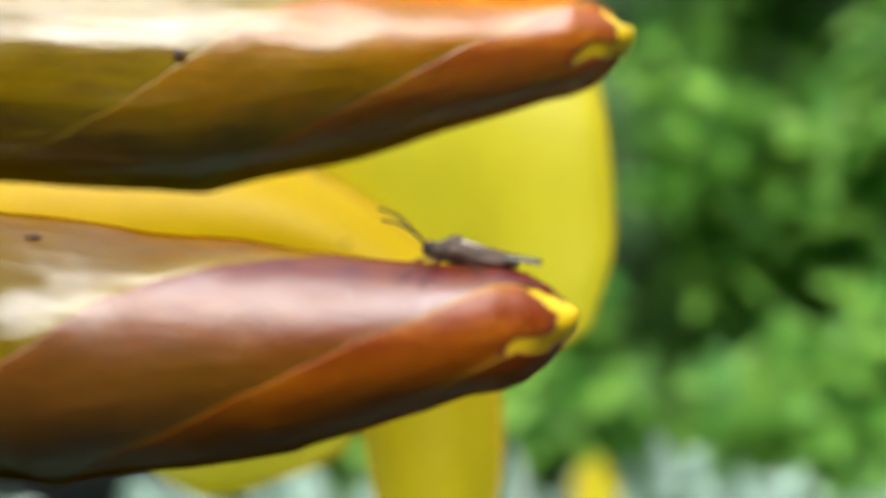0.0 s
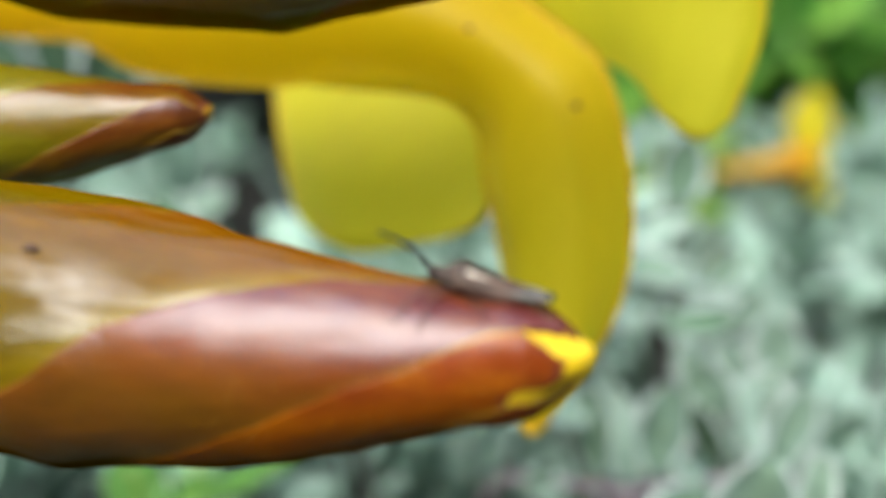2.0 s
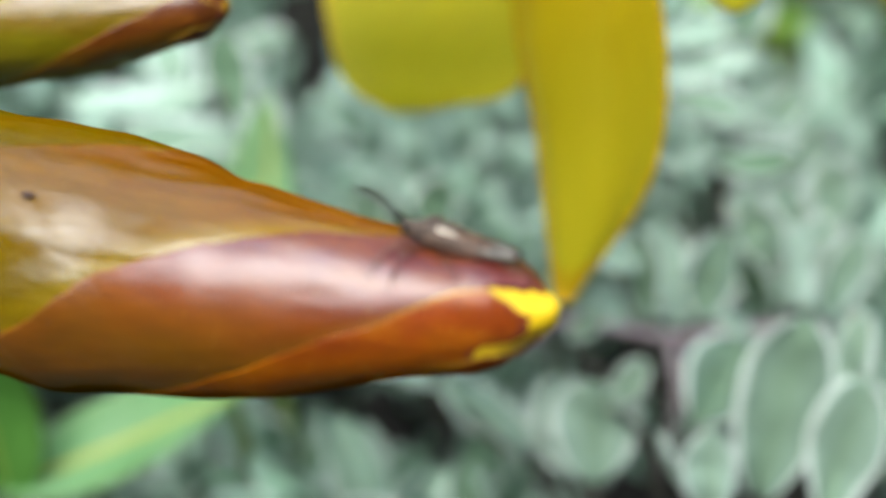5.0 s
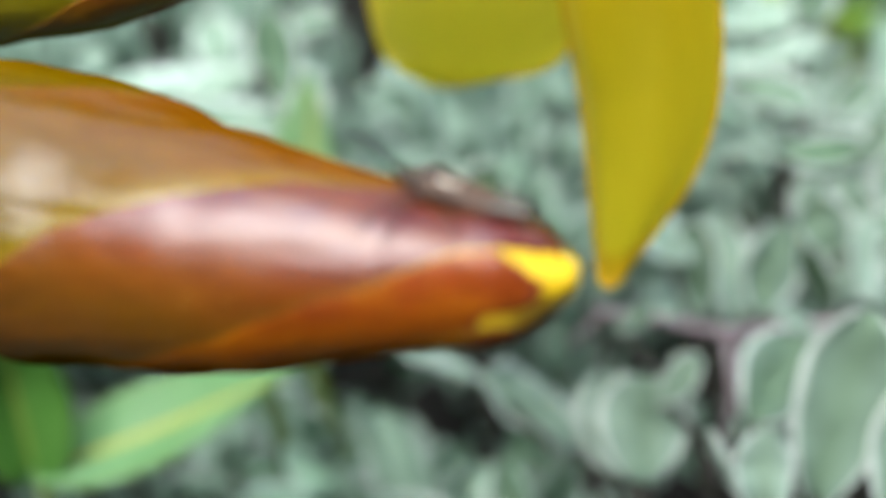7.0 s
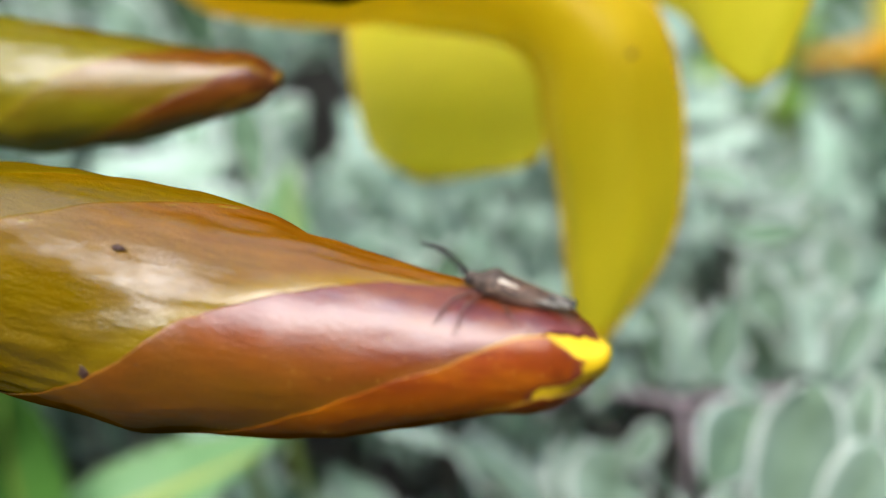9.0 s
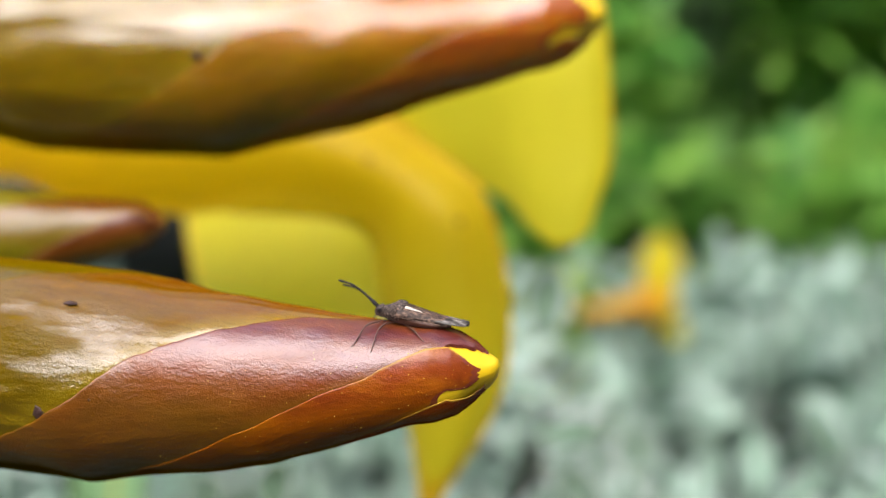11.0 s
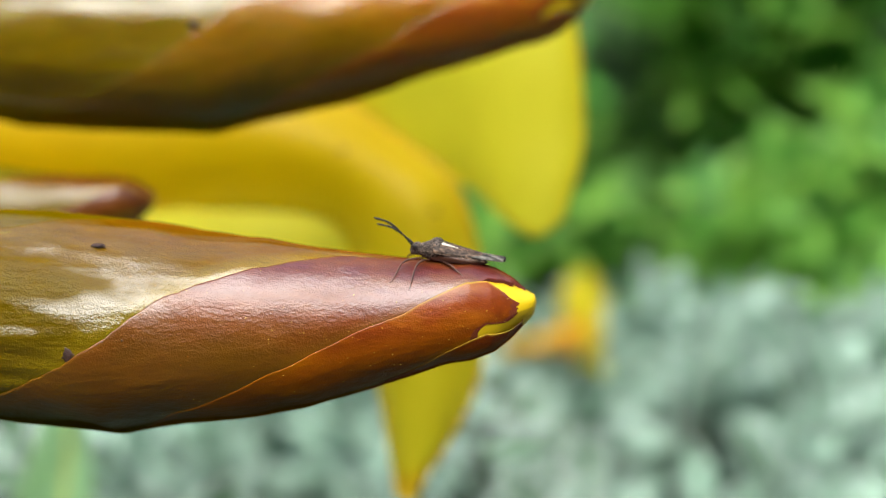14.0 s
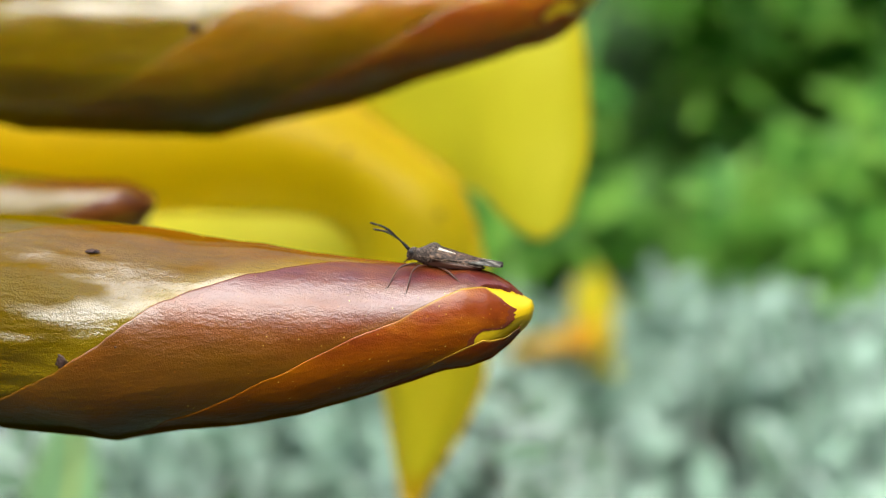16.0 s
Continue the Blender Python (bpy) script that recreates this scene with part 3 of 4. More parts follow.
# ------------------------------------------------------------------ insect
def insect():
    thing = new("plant_bug")
    tagged(thing, "small grey-brown winged bug standing on the bud tip", "insect")
    mm = 0.001

    def shell(name, rows, mat, label=""):
        """rows: x, half width, bottom, top (mm), from head to tail."""
        def fn(a, b):
            r = spline(rows, a)
            t = 2 * math.pi * b
            c, s = math.cos(t), math.sin(t)
            mid, hh = (r[2] + r[3]) / 2, (r[3] - r[2]) / 2
            return (r[0] * mm, r[1] * math.copysign(abs(c) ** 0.85, c) * mm, (mid + hh * math.copysign(abs(s) ** 0.85, s)) * mm), (a, b)
        return part(name, grid(name, 26, 24, fn), mat, thing, label)

    head = shell("head", [(4.05, 0.05, 0.95, 1.05), (3.95, 0.28, 0.75, 1.45), (3.65, 0.42, 0.65, 1.65), (3.35, 0.42, 0.6, 1.7), (3.2, 0.2, 0.7, 1.6)], MAT_INSECT, "grizzled grey-brown insect head")
    shell("thorax", [(3.4, 0.35, 0.75, 1.55), (3.1, 0.55, 0.55, 1.62), (2.5, 0.85, 0.30, 1.82), (2.0, 1.0, 0.25, 2.08), (1.5, 1.0, 0.25, 2.0), (1.2, 0.65, 0.4, 1.7)], MAT_INSECT, "speckled grey-brown humped thorax")
    shell("abdomen", [(2.2, 0.8, 0.2, 1.3), (1.2, 1.05, 0.08, 1.25), (0, 1.1, 0.0, 0.95), (-1.2, 0.95, -0.02, 0.65), (-2.0, 0.4, 0.0, 0.35), (-2.3, 0.1, 0.1, 0.2)], MAT_LIMB, "dark reddish abdomen")
    for side in (-1, 1):
        part("eye", ball("eye", (3.62 * mm, side * 0.42 * mm, 1.3 * mm), (0.2 * mm, 0.16 * mm, 0.22 * mm)), MAT_ANTENNA, head, "round black eye")

        def wing(a, b, side=side):
            x = 2.0 - 4.2 * a
            w = 1.25 * (1 - 0.35 * a)
            top = 1.95 - 1.15 * a
            drop = 0.95 * (1 - 0.45 * a)
            y = side * w * (1 - (1 - b) ** 1.5)
            z = top - drop * b ** 2.0 + (0.02 if side > 0 else 0.0)
            return (x * mm, y * mm, z * mm), (a, b)
        fore_wing = part("wing", grid("wing", 24, 12, wing), MAT_WING, thing, solid=0.00006)
        edge = [Vector(wing(i / 18, 1.0)[0]) for i in range(19)]
        part("wing_margin", tube("wing_margin", edge, [0.00004] * 18 + [0.00002], 6), MAT_MARGIN, fore_wing, "pale brown wing margin")
        ridge = [Vector(wing(i / 18, 0.55)[0]) + Vector((0, 0, 0.00003)) for i in range(1, 15)]
        part("wing_vein", tube("wing_vein", ridge, [0.00003] * 14, 6), MAT_MARGIN, fore_wing)

        def patch(a, b, side=side):
            x = 1.75 - 1.75 * a
            q = (2.0 - x) / 4.2
            w = 1.25 * (1 - 0.35 * q)
            bb = 0.36 + 0.06 * a + (0.05 + 0.22 * (1 - a) * min(1, 6 * a)) * (b - 0.5)
            y = side * w * (1 - (1 - bb) ** 1.5)
            return (x * mm, y * mm * 1.0, (1.95 - 1.15 * q - 0.95 * (1 - 0.45 * q) * bb ** 2 + 0.07) * mm), (a, b)
        part("wing_patch", grid("wing_patch", 8, 4, patch), MAT_WING_PATCH, fore_wing, "cream pale patch on the wing")

        def membrane(a, b, side=side):
            x = -1.0 - 2.75 * a
            w = 0.95 * math.sqrt(max(0.0, 1 - a ** 2.6)) + 0.02
            y = (side * 0.12 + (b * 2 - 1) * w * 0.85)
            z = 1.05 - 0.42 * a - 0.34 * (2 * b - 1) ** 2 - (0.03 if side > 0 else 0)
            return (x * mm, y * mm, z * mm), (a, b)
        part("wing_membrane", grid("wing_membrane", 14, 8, membrane), MAT_MEMBRANE, thing, "smoky glassy wing tip", solid=0.00003)
        end = (6.85, 0.85, 3.7) if side > 0 else (6.9, -0.75, 2.95)
        knee = (5.65, 0.62, 3.28) if side > 0 else (5.65, -0.58, 2.72)
        root = (3.85, side * 0.22, 1.5)
        mid = (4.6, side * 0.38, 2.35 if side > 0 else 2.1)
        ant = [root, mid, knee, end]
        pts = [Vector(spline(ant, i / 16)) * mm for i in range(17)]
        rad = [(0.11 if i < 3 else 0.082 + 0.014 * math.sin(i * 0.8)) * mm for i in range(14)] + [0.085 * mm, 0.095 * mm, 0.06 * mm]
        part("antenna", tube("antenna", pts, rad, 8), MAT_ANTENNA, thing, "curved black antenna")
        feet = [
            [(3.0, side * 0.5, 0.5), (3.5, side * 1.1, 0.5), (4.4, side * 1.8, 0.25), (5.0, side * 3.0, -0.95), (5.25, side * 3.15, -1.12)],
            [(2.3, side * 0.6, 0.35), (2.8, side * 1.3, 0.4), (3.3, side * 2.1, 0.0), (3.55, side * 3.2, -1.35), (3.68, side * 3.3, -1.6)],
            [(1.4, side * 0.7, 0.25), (0.6, side * 1.4, 0.1), (0.1, side * 1.9, -0.15), (-1.0, side * 2.5, -1.0), (-1.35, side * 2.55, -1.2)],
        ]
        for f in feet:
            pts = [Vector(spline(f, i / 14)) * mm for i in range(15)]
            rad = [(0.10 if 2 < i < 7 else 0.056) * mm for i in range(10)] + [0.038 * mm] * 4 + [0.05 * mm]
            part("leg", tube("leg", pts, rad, 8), MAT_LIMB, thing)
    thing.matrix_world = pose(-0.0062, 0.0008, 0.0031, 0, -1, 173)


insect()


# ------------------------------------------------------------------ foliage
def canopy(x, y):
    """Height of the silver bush's top."""
    z = float(np.interp(y, [0.05, 0.12, 0.25, 0.40, 0.8, 1.0], [-0.115, -0.092, -0.118, -0.125, -0.172, -0.205]))
    z += 0.064 * math.exp(-(((x - 0.112) / 0.030) ** 2) - ((y - 0.52) / 0.11) ** 2)
    z += 0.012 * math.exp(-(((x - 0.22) / 0.09) ** 4) - ((y - 0.50) / 0.15) ** 2)
    z -= 0.085 * math.exp(-(((x - 0.085 * y / 0.75 + 0.01) / 0.06) ** 4) - ((y - 0.64) / 0.13) ** 4)
    return z + 0.030 * noise.noise(Vector((x * 9, y * 9, 3.3))) - 0.03 * max(0, abs(x) - 0.2)


# dark gaps where one looks down between the branches
HOLES = [(-0.215, 0.55, 0.042), (-0.235, 0.62, 0.055), (-0.265, 0.74, 0.05), (-0.30, 0.86, 0.06), (-0.021, 0.20, 0.018), (-0.003, 0.145, 0.017), (-0.128, 0.125, 0.026),
         (0.024, 0.50, 0.018), (0.065, 0.64, 0.036), (-0.25, 0.30, 0.03), (-0.11, 0.40, 0.02), (-0.014, 0.27, 0.018), (0.030, 0.34, 0.018), (0.062, 0.40, 0.018), (0.085, 0.30, 0.016), (-0.07, 0.22, 0.018)]


def silver_bush():
    rng = random.Random(7)
    thing = new("silver_bush")
    tagged(thing, "low dense shrub with felted silvery grey-green leaves", "shrub")
    sizes = [(0.031, 0.0145, 0.16, 0.05), (0.027, 0.0135, 0.22, -0.08), (0.034, 0.0135, 0.12, 0.12), (0.023, 0.012, 0.25, 0.0)]
    shapes = [blade(*z, 9, 6, 1.15, blunt=0.52) for z in sizes]
    meshes = [mesh_from("leaf", *s) for s in shapes]
    lows = [blade(*z, 5, 4, 1.15, blunt=0.52) for z in sizes]
    mass, count = Mass(), 0
    twigs = Mass()
    sprigs = []
    for _ in range(1050):
        y = 0.10 + 0.95 * rng.random() ** 1.25
        x = rng.uniform(-0.30 - 0.45 * y, 0.25 + 0.55 * y)
        if abs(x + 0.02 - 0.05 * y) > 0.24 + 0.45 * y + 0.10 * noise.noise(Vector((x * 5, y * 5, 1.2))) or y > 0.97 + 0.1 * noise.noise(Vector((x * 6, 2.2, 0.5))):
            continue
        if y < 0.45 and (rng.random() < 0.1 or noise.noise(Vector((x * 16, y * 16, 8.1))) < -0.2):
            continue
        if any((x - hx) ** 2 + ((y - hy) * 0.42) ** 2 < hr * hr for hx, hy, hr in HOLES):
            continue
        sprigs.append((x, y, canopy(x, y) - (0.05 * rng.random() ** 2 if y < 0.45 else 0.085 * rng.random() ** 1.3)))
    for _ in range(360):
        y = 0.07 + 0.75 * rng.random()
        x = rng.uniform(-0.28 - 0.4 * y, 0.22 + 0.4 * y)
        if any((x - hx) ** 2 + ((y - hy) * 0.42) ** 2 < hr * hr for hx, hy, hr in HOLES):
            continue
        sprigs.append((x, y, canopy(x, y) - rng.uniform(0.095, 0.16)))
    sprigs.sort(key=lambda s: s[1] + 0.3 * abs(s[0]))
    for x, y, z in sprigs:
        lean = Vector((rng.gauss(0, 0.45), rng.gauss(-0.15, 0.45), 1)).normalized()
        top = Vector((x, y, z))
        side = lean.orthogonal().normalized()
        n = rng.randint(8, 13)
        spin = rng.random() * 6.28
        for k in range(n):
            f = k / n
            ang = spin + k * 2.4
            out = Matrix.Rotation(ang, 3, lean) @ side
            open_up = 0.25 + 1.0 * f
            d = lean * math.cos(open_up) + out * math.sin(open_up)
            base = top - lean * (0.038 * f + 0.012)
            face = lean * math.sin(open_up) - out * math.cos(open_up) + Vector((0, 0, 0.15))
            m = aim(base, d + Vector((rng.gauss(0, 0.12), rng.gauss(0, 0.12), rng.gauss(0, 0.12))), face)
            s = rng.uniform(0.62, 1.02) * (1.0 if y < 0.45 else 1.4) * (0.65 + 0.45 * min(1, 2 * f))
            i = rng.randrange(4)
            if count < 280:
                leaf = part("leaf", meshes[i], MAT_SILVER, thing)
                leaf.matrix_local = m @ Matrix.Diagonal((s, s, s, 1))
                count += 1
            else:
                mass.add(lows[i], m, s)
        c = tube("twig", [top - lean * 0.012, top - lean * 0.05, top - lean * 0.09 + Vector((0, 0, -0.03))], [0.0011, 0.0016, 0.002], 6)
        twigs.add(([tuple(v.co) for v in c.vertices], [tuple(p.vertices) for p in c.polygons], [(0.5, 0.5)] * len(c.vertices)), Matrix())
        bpy.data.meshes.remove(c)
    tagged(part("foliage", mass.mesh("foliage"), MAT_SILVER_LIT, thing), "mass of silvery felted leaves", kind="stuff")
    tagged(part("twig", twigs.mesh("twig"), MAT_TWIG, thing), "grey-brown twigs", kind="stuff")


silver_bush()


def leaf_between(name, base, tip, width, mat, parent, cup=0.14, bend=0.04, facing=(0, -0.75, 0.65), shape=1.3):
    b, t = Vector(base), Vector(tip)
    n = (t - b).length
    form = blade(n, width, cup, bend, 16, 10, shape, 0.08 * width * 2, n * 900 + b.x * 300, 0.52 if mat is MAT_SILVER else 0.75)
    leaf = part(name, mesh_from(name, *form), mat, parent, solid=0.0005)
    leaf.matrix_local = aim(b, t - b, facing)
    return leaf


def near_sprig(label, leaves, mat, category, name, stem_mat, root, shape=1.3):
    """A leafy shoot whose leaves start near root."""
    thing = new(name)
    tagged(thing, label, category)
    top = Vector(leaves[0][0])
    part("stem", tube("stem", [Vector(root), Vector(root).lerp(top, 0.6) + Vector((0.004, 0, 0)), top], [0.002, 0.0017, 0.0012], 8), stem_mat, thing)
    for base, tip, w, *facing in leaves:
        leaf_between("leaf", base, tip, w, mat, thing, facing=facing[0] if facing else (0, -0.75, 0.65), shape=shape)
        if (Vector(base) - top).length > 0.004:
            part("leaf_stalk", tube("leaf_stalk", [Vector(base), Vector(base).lerp(top, 0.5) + Vector((0, 0, -0.005)), top.lerp(Vector(root), 0.25)], [0.0007, 0.0008, 0.001], 6), stem_mat, thing)
    return thing


near_sprig("silver sprig with broad rounded felted leaves", [
    ((0.0152, 0.1102, -0.0975), (0.0203, 0.1170, -0.0662), 0.0150),
    ((0.0266, 0.1160, -0.0866), (0.0308, 0.1220, -0.0675), 0.0090, (-0.8, -0.5, 0.3)),
    ((0.0262, 0.1066, -0.0975), (0.0293, 0.1120, -0.0731), 0.0115),
    ((0.0057, 0.0980, -0.0914), (0.0001, 0.1000, -0.0791), 0.0055, (-0.9, -0.4, 0.2)),
    ((0.0075, 0.1020, -0.0960), (0.0072, 0.1050, -0.0815), 0.0090),
], MAT_SILVER, "leafy sprig", "silver_sprig", MAT_TWIG, (0.015, 0.12, -0.16))
near_sprig("silver sprig with folded grey-green leaves", [
    ((-0.0146, 0.1280, -0.1124), (-0.0150, 0.1350, -0.0944), 0.0165),
    ((-0.0190, 0.1320, -0.1147), (-0.0229, 0.1420, -0.0996), 0.0140),
    ((-0.0330, 0.1600, -0.1298), (-0.0507, 0.1500, -0.1107), 0.0142, (0, -0.4, 1)),
    ((-0.0523, 0.1560, -0.1148), (-0.0675, 0.1500, -0.1072), 0.0085, (0, 0.1, 1)),
], MAT_SILVER, "leafy sprig", "silver_sprig", MAT_TWIG, (-0.02, 0.15, -0.2))
near_sprig("upright silver sprig with cupped pale leaves", [
    ((0.0184, 0.1950, -0.1099), (0.0091, 0.2000, -0.0870), 0.0150),
    ((0.0208, 0.1970, -0.1085), (0.0180, 0.2050, -0.0870), 0.0110),
    ((0.0240, 0.1970, -0.1096), (0.0280, 0.2050, -0.0937), 0.0105),
    ((0.0279, 0.1950, -0.1111), (0.0350, 0.2000, -0.0922), 0.0105),
    ((-0.0028, 0.2000, -0.1190), (-0.0112, 0.2100, -0.0993), 0.0120),
], MAT_SILVER, "leafy sprig", "silver_sprig", MAT_TWIG, (0.02, 0.21, -0.22))
near_sprig("silver sprig with small bright leaves", [
    ((-0.0724, 0.2100, -0.1095), (-0.0601, 0.2100, -0.0907), 0.0135),
    ((-0.0769, 0.2100, -0.1100), (-0.0867, 0.2100, -0.0950), 0.0135),
    ((-0.0740, 0.2060, -0.1110), (-0.0700, 0.2020, -0.0930), 0.0110),
], MAT_SILVER, "leafy sprig", "silver_sprig", MAT_TWIG, (-0.07, 0.22, -0.22))
near_sprig("tall silver sprig with large pale leaves", [
    ((-0.1877, 0.2600, -0.0535), (-0.1981, 0.2400, -0.0417), 0.0180, (0, -0.4, 1)),
    ((-0.1648, 0.2600, -0.0595), (-0.1787, 0.2500, -0.0400), 0.0190, (0, -0.6, 0.8)),
    ((-0.1500, 0.2650, -0.0620), (-0.1430, 0.2600, -0.0440), 0.0170, (0, -0.7, 0.7)),
    ((-0.1820, 0.2640, -0.0560), (-0.1850, 0.2580, -0.0240), 0.0200, (0.1, -0.8, 0.5)),
    ((-0.1660, 0.2680, -0.0570), (-0.1680, 0.2620, -0.0230), 0.0200, (-0.1, -0.8, 0.5)),
    ((-0.1530, 0.2640, -0.0580), (-0.1500, 0.2560, -0.0250), 0.0190, (0.2, -0.8, 0.5)),
    ((-0.1400, 0.2660, -0.0600), (-0.1360, 0.2600, -0.0300), 0.0170, (-0.2, -0.8, 0.5)),
    ((-0.1980, 0.2660, -0.0560), (-0.2040, 0.2600, -0.0260), 0.0190, (0.1, -0.8, 0.5)),
], MAT_SILVER, "leafy sprig", "silver_sprig", MAT_TWIG, (-0.16, 0.29, -0.22))
near_sprig("silver sprig with blunt pale leaves spreading sideways", [
    ((0.0035, 0.27, -0.0739), (0.0068, 0.27, -0.0518), 0.0135),
    ((-0.0182, 0.27, -0.0863), (0.0096, 0.26, -0.0745), 0.0102, (0, -0.3, 1)),
    ((-0.0212, 0.28, -0.0769), (0.0054, 0.27, -0.0707), 0.0097, (0, -0.5, 1)),
    ((-0.015, 0.26, -0.0848), (0.0081, 0.25, -0.0873), 0.0122, (-0.2, -0.6, 0.8)),
    ((-0.0176, 0.25, -0.0842), (0.0221, 0.24, -0.0891), 0.0076, (0, 0.2, 1)),
    ((0.0118, 0.27, -0.0976), (0.023, 0.27, -0.0839), 0.0087),
    ((0.0043, 0.28, -0.0929), (0.0146, 0.28, -0.08), 0.0072),
], MAT_SILVER, "leafy sprig", "silver_sprig", MAT_TWIG, (-0.007, 0.290, -0.24))
near_sprig("silver sprig with overlapping cupped leaves", [
    ((0.0005, 0.23, -0.0909), (0.0213, 0.22, -0.0863), 0.0117, (0, -0.5, 0.9)),
    ((0.0205, 0.23, -0.0923), (0.0245, 0.23, -0.0795), 0.0071),
    ((0.0086, 0.21, -0.0987), (0.0123, 0.21, -0.0889), 0.0126, (-0.1, -0.6, 0.8)),
    ((0.0211, 0.21, -0.0975), (0.0147, 0.21, -0.0868), 0.0111, (0.2, -0.6, 0.8)),
    ((0.0297, 0.21, -0.0967), (0.0261, 0.21, -0.0787), 0.0114),
    ((-0.0109, 0.22, -0.0888), (0.0008, 0.22, -0.085), 0.0066, (0, 0, 1)),
], MAT_SILVER, "leafy sprig", "silver_sprig", MAT_TWIG, (0.012, 0.240, -0.24))
near_sprig("silver sprig with narrow upright leaves", [
    ((-0.0084, 0.17, -0.1015), (-0.0125, 0.18, -0.0855), 0.0101, (-0.4, -0.8, 0.4)),
    ((0.0015, 0.17, -0.1003), (0.0044, 0.18, -0.0846), 0.0126, (0.3, -0.8, 0.4)),
    ((0.0161, 0.17, -0.0986), (0.0099, 0.17, -0.0828), 0.0066, (-0.5, -0.7, 0.4)),
    ((0.0218, 0.17, -0.0952), (0.0183, 0.18, -0.0813), 0.0077, (0.6, -0.6, 0.3)),
    ((0.0215, 0.18, -0.0862), (0.0276, 0.18, -0.0805), 0.0077, (0, -0.3, 1)),
    ((-0.0228, 0.19, -0.0901), (-0.014, 0.17, -0.0919), 0.0091, (0.3, -0.8, 0.4)),
], MAT_SILVER, "leafy sprig", "silver_sprig", MAT_TWIG, (0.005, 0.190, -0.24))
low_sprig = near_sprig("low silver sprig with broad dished leaves", [
    ((0.0036, 0.125, -0.0954), (0.011, 0.14, -0.0868), 0.0148, (0.1, -0.6, 0.8)),
    ((-0.012, 0.13, -0.0963), (-0.0047, 0.13, -0.0867), 0.0071, (0, -0.5, 0.9)),
    ((-0.0225, 0.15, -0.0952), (-0.0149, 0.15, -0.0891), 0.0067, (0, -0.3, 1)),
    ((0.0119, 0.15, -0.091), (0.0048, 0.15, -0.0868), 0.0052, (0, -0.3, 1)),
], MAT_SILVER, "leafy sprig", "silver_sprig", MAT_TWIG, (-0.005, 0.150, -0.24))
part("twig", tube("twig", [(-0.034, 0.158, -0.105), (-0.0276, 0.16, -0.0972), (-0.016, 0.16, -0.0978), (-0.0035, 0.16, -0.099), (0.0136, 0.16, -0.0946), (0.028, 0.165, -0.096)], [0.0007, 0.0009, 0.001, 0.001, 0.0009, 0.0008], 8), MAT_PURPLE_TWIG, low_sprig, "thin purplish twig")
part("twig", tube("twig", [(-0.0035, 0.16, -0.099), (-0.001, 0.155, -0.109), (-0.004, 0.15, -0.13)], [0.0009, 0.001, 0.0011], 8), MAT_PURPLE_TWIG, low_sprig, "thin purplish twig")
near_sprig("silver sprig with a crowd of bright pale leaves", [
    ((-0.125, 0.22, -0.0737), (-0.1472, 0.21, -0.0829), 0.0121, (0, -0.5, 0.9)),
    ((-0.1113, 0.2, -0.0801), (-0.1363, 0.19, -0.0777), 0.0129, (0, -0.5, 0.9)),
    ((-0.106, 0.19, -0.0828), (-0.123, 0.18, -0.0804), 0.011, (0, -0.6, 0.8)),
    ((-0.1319, 0.22, -0.078), (-0.1627, 0.21, -0.0776), 0.0099, (0, -0.3, 1)),
    ((-0.1199, 0.22, -0.0844), (-0.1263, 0.23, -0.0619), 0.0136, (0.1, -0.8, 0.5)),
    ((-0.14, 0.23, -0.0799), (-0.1479, 0.24, -0.0677), 0.0127),
    ((-0.122, 0.23, -0.0663), (-0.1076, 0.23, -0.0641), 0.0095, (0, -0.4, 0.9)),
    ((-0.101, 0.2, -0.0663), (-0.1025, 0.19, -0.0767), 0.0094),
], MAT_SILVER, "leafy sprig", "silver_sprig", MAT_TWIG, (-0.120, 0.230, -0.24))
near_sprig("pointed fresh green leaf standing among silver foliage", [
    ((-0.0950, 0.1610, -0.1070), (-0.0890, 0.1750, -0.0572), 0.0205, (-0.3, -0.8, 0.4)),
], MAT_GREEN_PALE, "leafy shoot", "green_shoot", MAT_STEM, (-0.095, 0.18, -0.2), 0.8)
near_sprig("green shoot with long leaves and pale yellow midribs", [
    ((-0.1312, 0.1120, -0.1201), (-0.0790, 0.1265, -0.0985), 0.0190, (0, -0.5, 0.9)),
], MAT_GREEN_PALE, "leafy shoot", "green_shoot", MAT_STEM, (-0.135, 0.13, -0.22), 0.9)
near_sprig("upright fresh green leaf with a pale midrib", [
    ((-0.1312, 0.1120, -0.1201), (-0.1287, 0.1100, -0.0742), 0.0210, (0.3, -0.8, 0.5)),
], MAT_GREEN, "leafy shoot", "green_shoot", MAT_STEM, (-0.138, 0.13, -0.22), 0.9)
near_sprig("bright green shoot tip with small curled leaves", [
    ((-0.0917, 0.1350, -0.1007), (-0.1016, 0.1400, -0.0886), 0.0110, (0.4, -0.6, 0.7)),
    ((-0.0917, 0.1350, -0.1007), (-0.0812, 0.1400, -0.0919), 0.0084),
    ((-0.0900, 0.1400, -0.1010), (-0.0704, 0.1600, -0.0959), 0.0080, (0, -0.2, 1)),
], MAT_GREEN, "leafy shoot", "green_shoot", MAT_STEM, (-0.09, 0.15, -0.22))


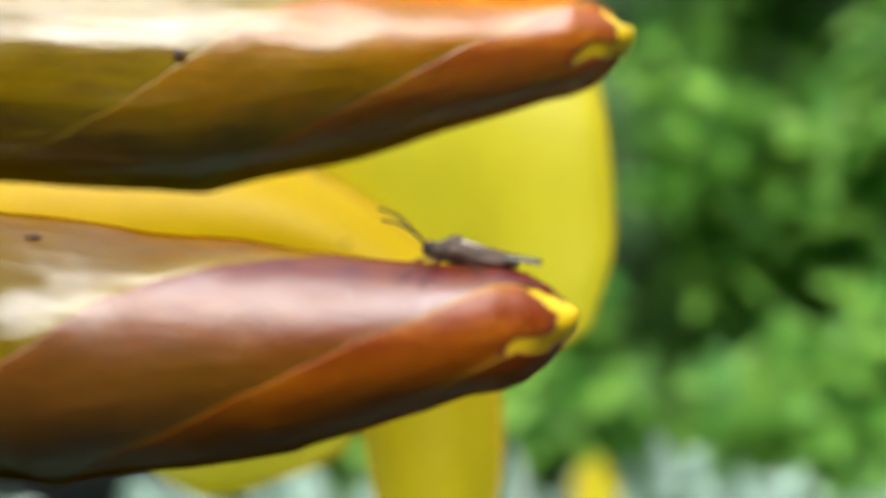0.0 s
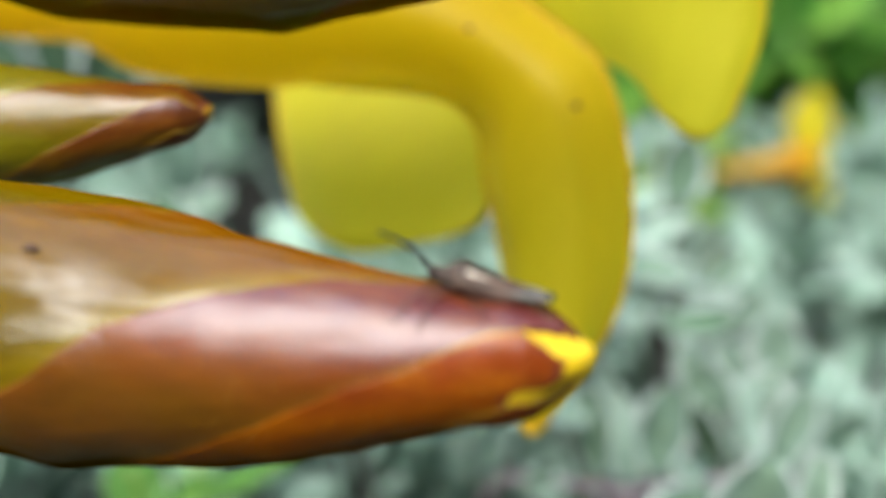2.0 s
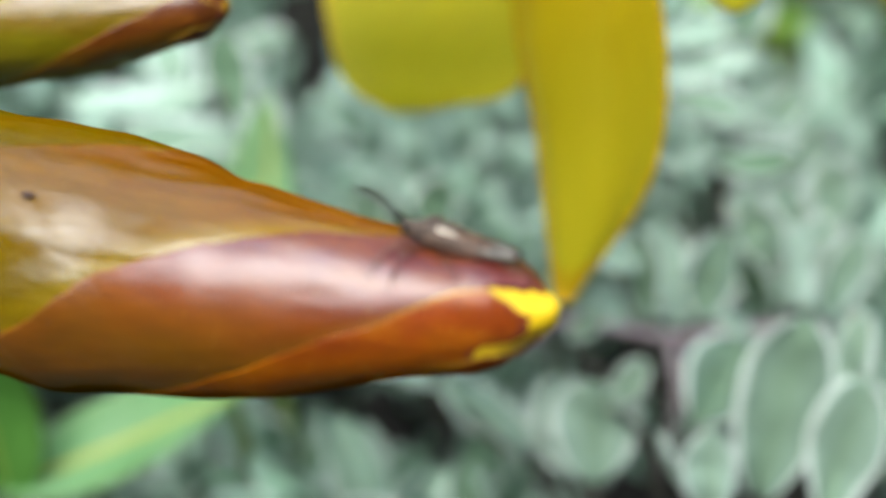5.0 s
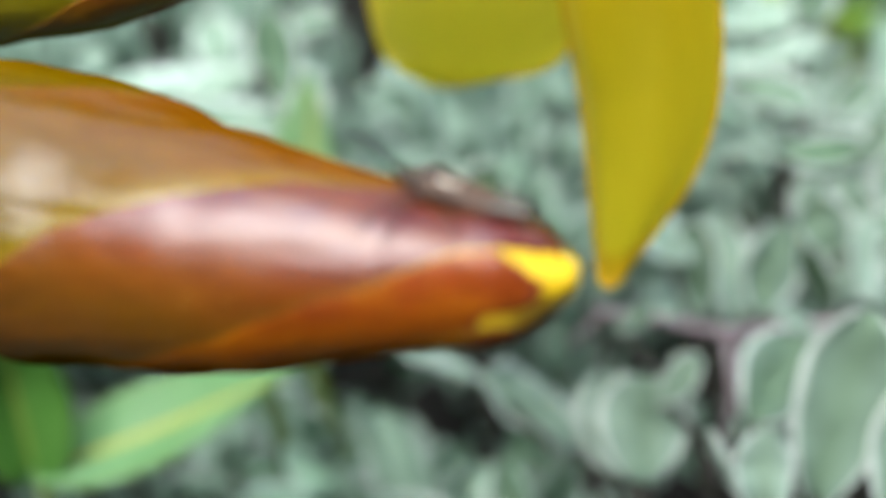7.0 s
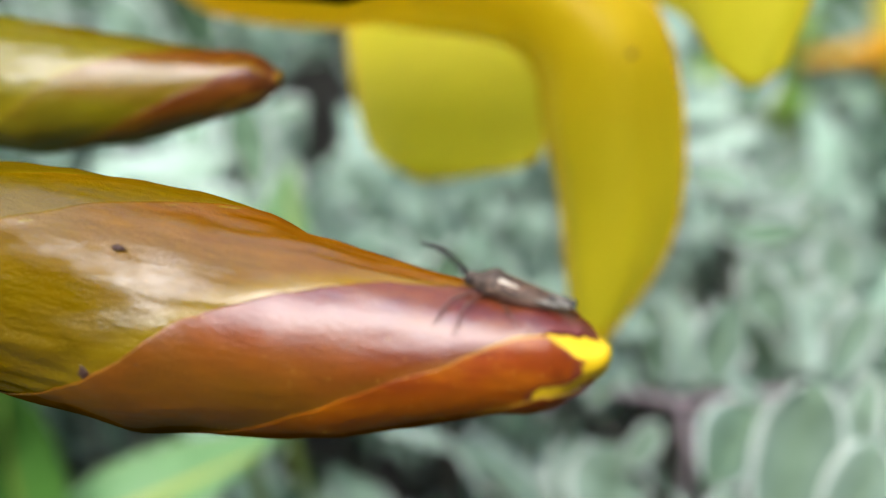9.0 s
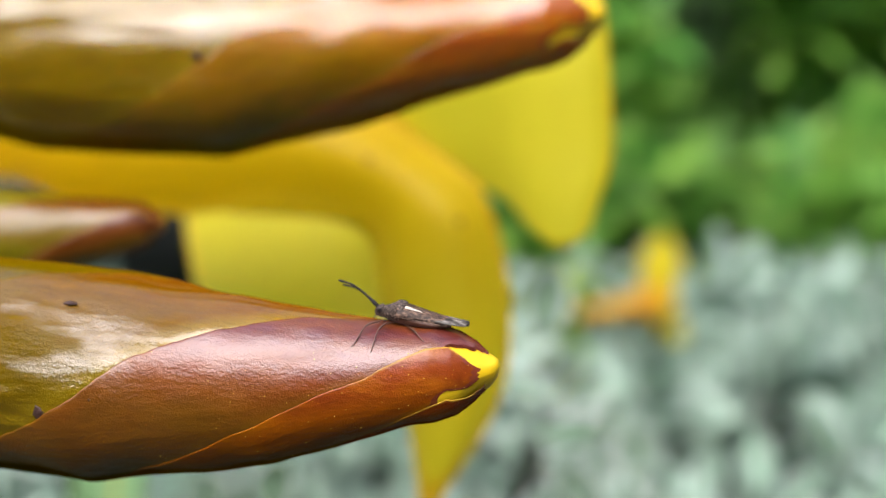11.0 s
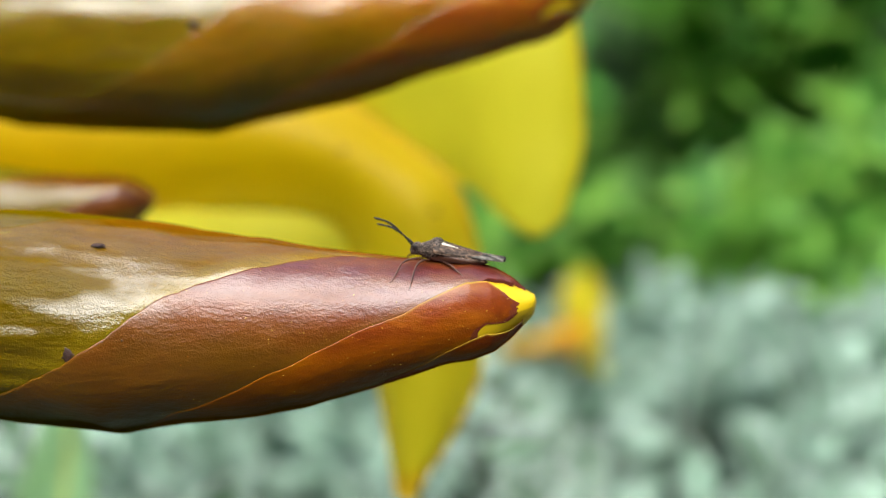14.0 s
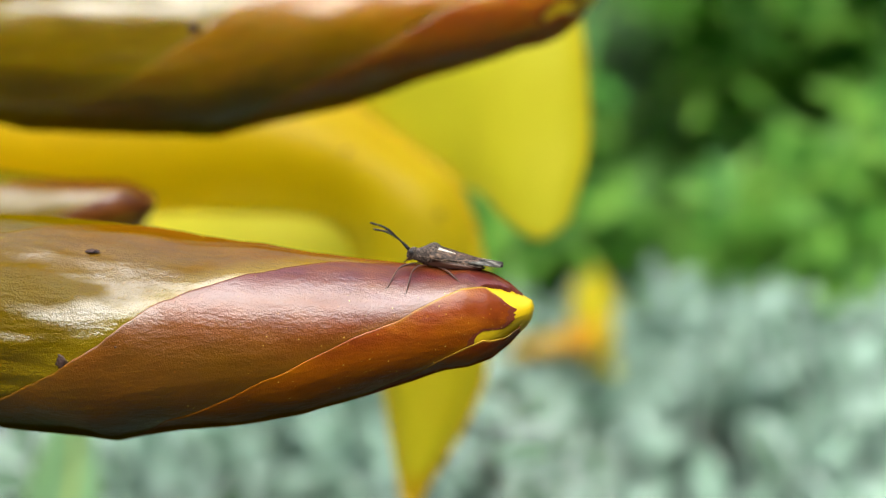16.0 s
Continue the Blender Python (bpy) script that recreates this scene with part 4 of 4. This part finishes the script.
def far_flower():
    thing = new("withering_flower")
    tagged(thing, "orange-yellow trumpet flower among the silver bush", "flower")

    def fn(a, b):
        x = 0.020 + 0.066 * a
        r = 0.0035 + 0.009 * a ** 2.2
        t = 2 * math.pi * b
        return (x, 0.755 + r * math.cos(t), -0.196 + 0.012 * a + r * math.sin(t)), (0.5 * a, 0.5)
    part("tube", grid("tube", 16, 16, fn), MAT_ORANGE, thing, "orange flower tube", solid=0.0006)
    mouth = Vector((0.085, 0.755, -0.184))
    for d, n, w in (((0.1, -0.2, 1.0), 0.046, 0.026), ((0.75, 0.1, 0.75), 0.036, 0.024), ((0.2, 0.6, 0.8), 0.04, 0.026), ((0.55, -0.3, -0.8), 0.035, 0.018), ((0.95, -0.2, 0.1), 0.026, 0.02)):
        d = Vector(d).normalized()
        b = blade(n, w, 0.12, -0.25, 8, 6, 1.5)
        leaf = part("lobe", mesh_from("lobe", *b), MAT_YELLOW_PALE, thing, solid=0.0006, rim_only=True)
        leaf.matrix_local = aim(mouth - Vector((0.006, 0, 0)), d, (-0.4, -1, 0.2))
    part("stalk", tube("stalk", [(0.022, 0.755, -0.196), (0.0, 0.76, -0.21), (-0.01, 0.77, -0.335)], [0.0034, 0.002, 0.0025]), MAT_STEM, thing)
    for base, tip in (((0.004, 0.752, -0.205), (0.030, 0.735, -0.180)), ((0.0, 0.755, -0.21), (-0.012, 0.74, -0.165)), ((0.0, 0.752, -0.21), (0.040, 0.735, -0.222)), ((0.0, 0.752, -0.21), (0.012, 0.73, -0.172))):
        leaf_between("leaf", base, tip, 0.018, MAT_GREEN, thing, facing=(0, -1, 0.6))


far_flower()


def lime_shoots():
    rng = random.Random(23)
    thing = new("leafy_shoots")
    tagged(thing, "low yellow-green leafy shoots beside the orange flower", "plant")
    for k in range(9):
        top = Vector((rng.uniform(-0.034, 0.026), rng.uniform(0.70, 0.79), rng.uniform(-0.215, -0.185)))
        part("stem", tube("stem", [top, top + Vector((0.004, 0.004, -0.05)), top + Vector((0, 0.01, -0.14))], [0.001, 0.0014, 0.0018], 6), MAT_STEM, thing)
        for i in range(7):
            a = i * 2.4 + k
            d = Vector((math.cos(a), math.sin(a), 0.55 + 0.1 * i))
            leaf_between("leaf", top - Vector((0, 0, 0.006 * i)), top - Vector((0, 0, 0.006 * i)) + d.normalized() * rng.uniform(0.022, 0.036), 0.013, MAT_LIME, thing, facing=(0, -0.3, 1))


lime_shoots()


def green_shrub():
    rng = random.Random(11)
    thing = new("green_shrub")
    tagged(thing, "tall dark green leafy shrub behind the silver bush", "shrub")
    shapes = [blade(0.045, 0.016, 0.2, -0.2, 4, 2, 1.2), blade(0.036, 0.014, 0.2, -0.1, 4, 2, 1.2), blade(0.052, 0.014, 0.25, -0.3, 4, 2, 1.3)]
    mass, twigs = Mass(), Mass()
    for _ in range(3000):
        y = 0.92 + 0.80 * rng.random()
        x = rng.uniform(-0.8, 1.4)
        z = rng.uniform(-0.33, 0.62)
        if z > -0.1 and ((y < 1.4 and noise.noise(Vector((x * 4.5 + 5.2, y * 3, z * 4.5 + 1.7))) < -0.45) or (y < 1.62 and abs(x - 0.165 + 0.15 * z + 0.04 * math.sin(z * 14)) < 0.066)):
            continue
        if z < -0.10 and x < -0.17:
            continue
        swell = noise.noise(Vector((x * 2.3, 4.4, z * 2.3))) * 0.14
        if y < 1.02 - swell or y > 1.58 + swell or ((x - 0.3) / 1.1) ** 4 + (max(0.0, z) / (0.6 + swell)) ** 4 > 1:
            continue
        c = Vector((x, y, z))
        axis = Vector((rng.gauss(0, 0.5), rng.gauss(-0.7, 0.4), 0.7)).normalized()
        side = axis.orthogonal().normalized()
        for k in range(11):
            ang = k * 2.4 + x * 40
            out = Matrix.Rotation(ang, 3, axis) @ side
            base = c + axis * (0.012 * k - 0.06)
            d = out * 0.85 + axis * 0.55 + Vector((0, 0, rng.gauss(-0.1, 0.15)))
            mass.add(rng.choice(shapes), aim(base, d, axis + Vector((0, 0, 0.6))), rng.uniform(1.0, 1.7))
        t = tube("twig", [c + axis * 0.08, c - axis * 0.06, c - axis * 0.10 + Vector((0, 0.05, -0.06))], [0.0007, 0.001, 0.0015], 5)
        twigs.add(([tuple(v.co) for v in t.vertices], [tuple(p.vertices) for p in t.polygons], [(0.5, 0.5)] * len(t.vertices)), Matrix())
        bpy.data.meshes.remove(t)
    tagged(part("foliage", mass.mesh("foliage"), MAT_SHRUB, thing), "mass of pointed green leaves", kind="stuff")
    tagged(part("twig", twigs.mesh("twig"), MAT_TWIG, thing), "thin brown twigs", kind="stuff")


green_shrub()


def motions():
    pass


motions()
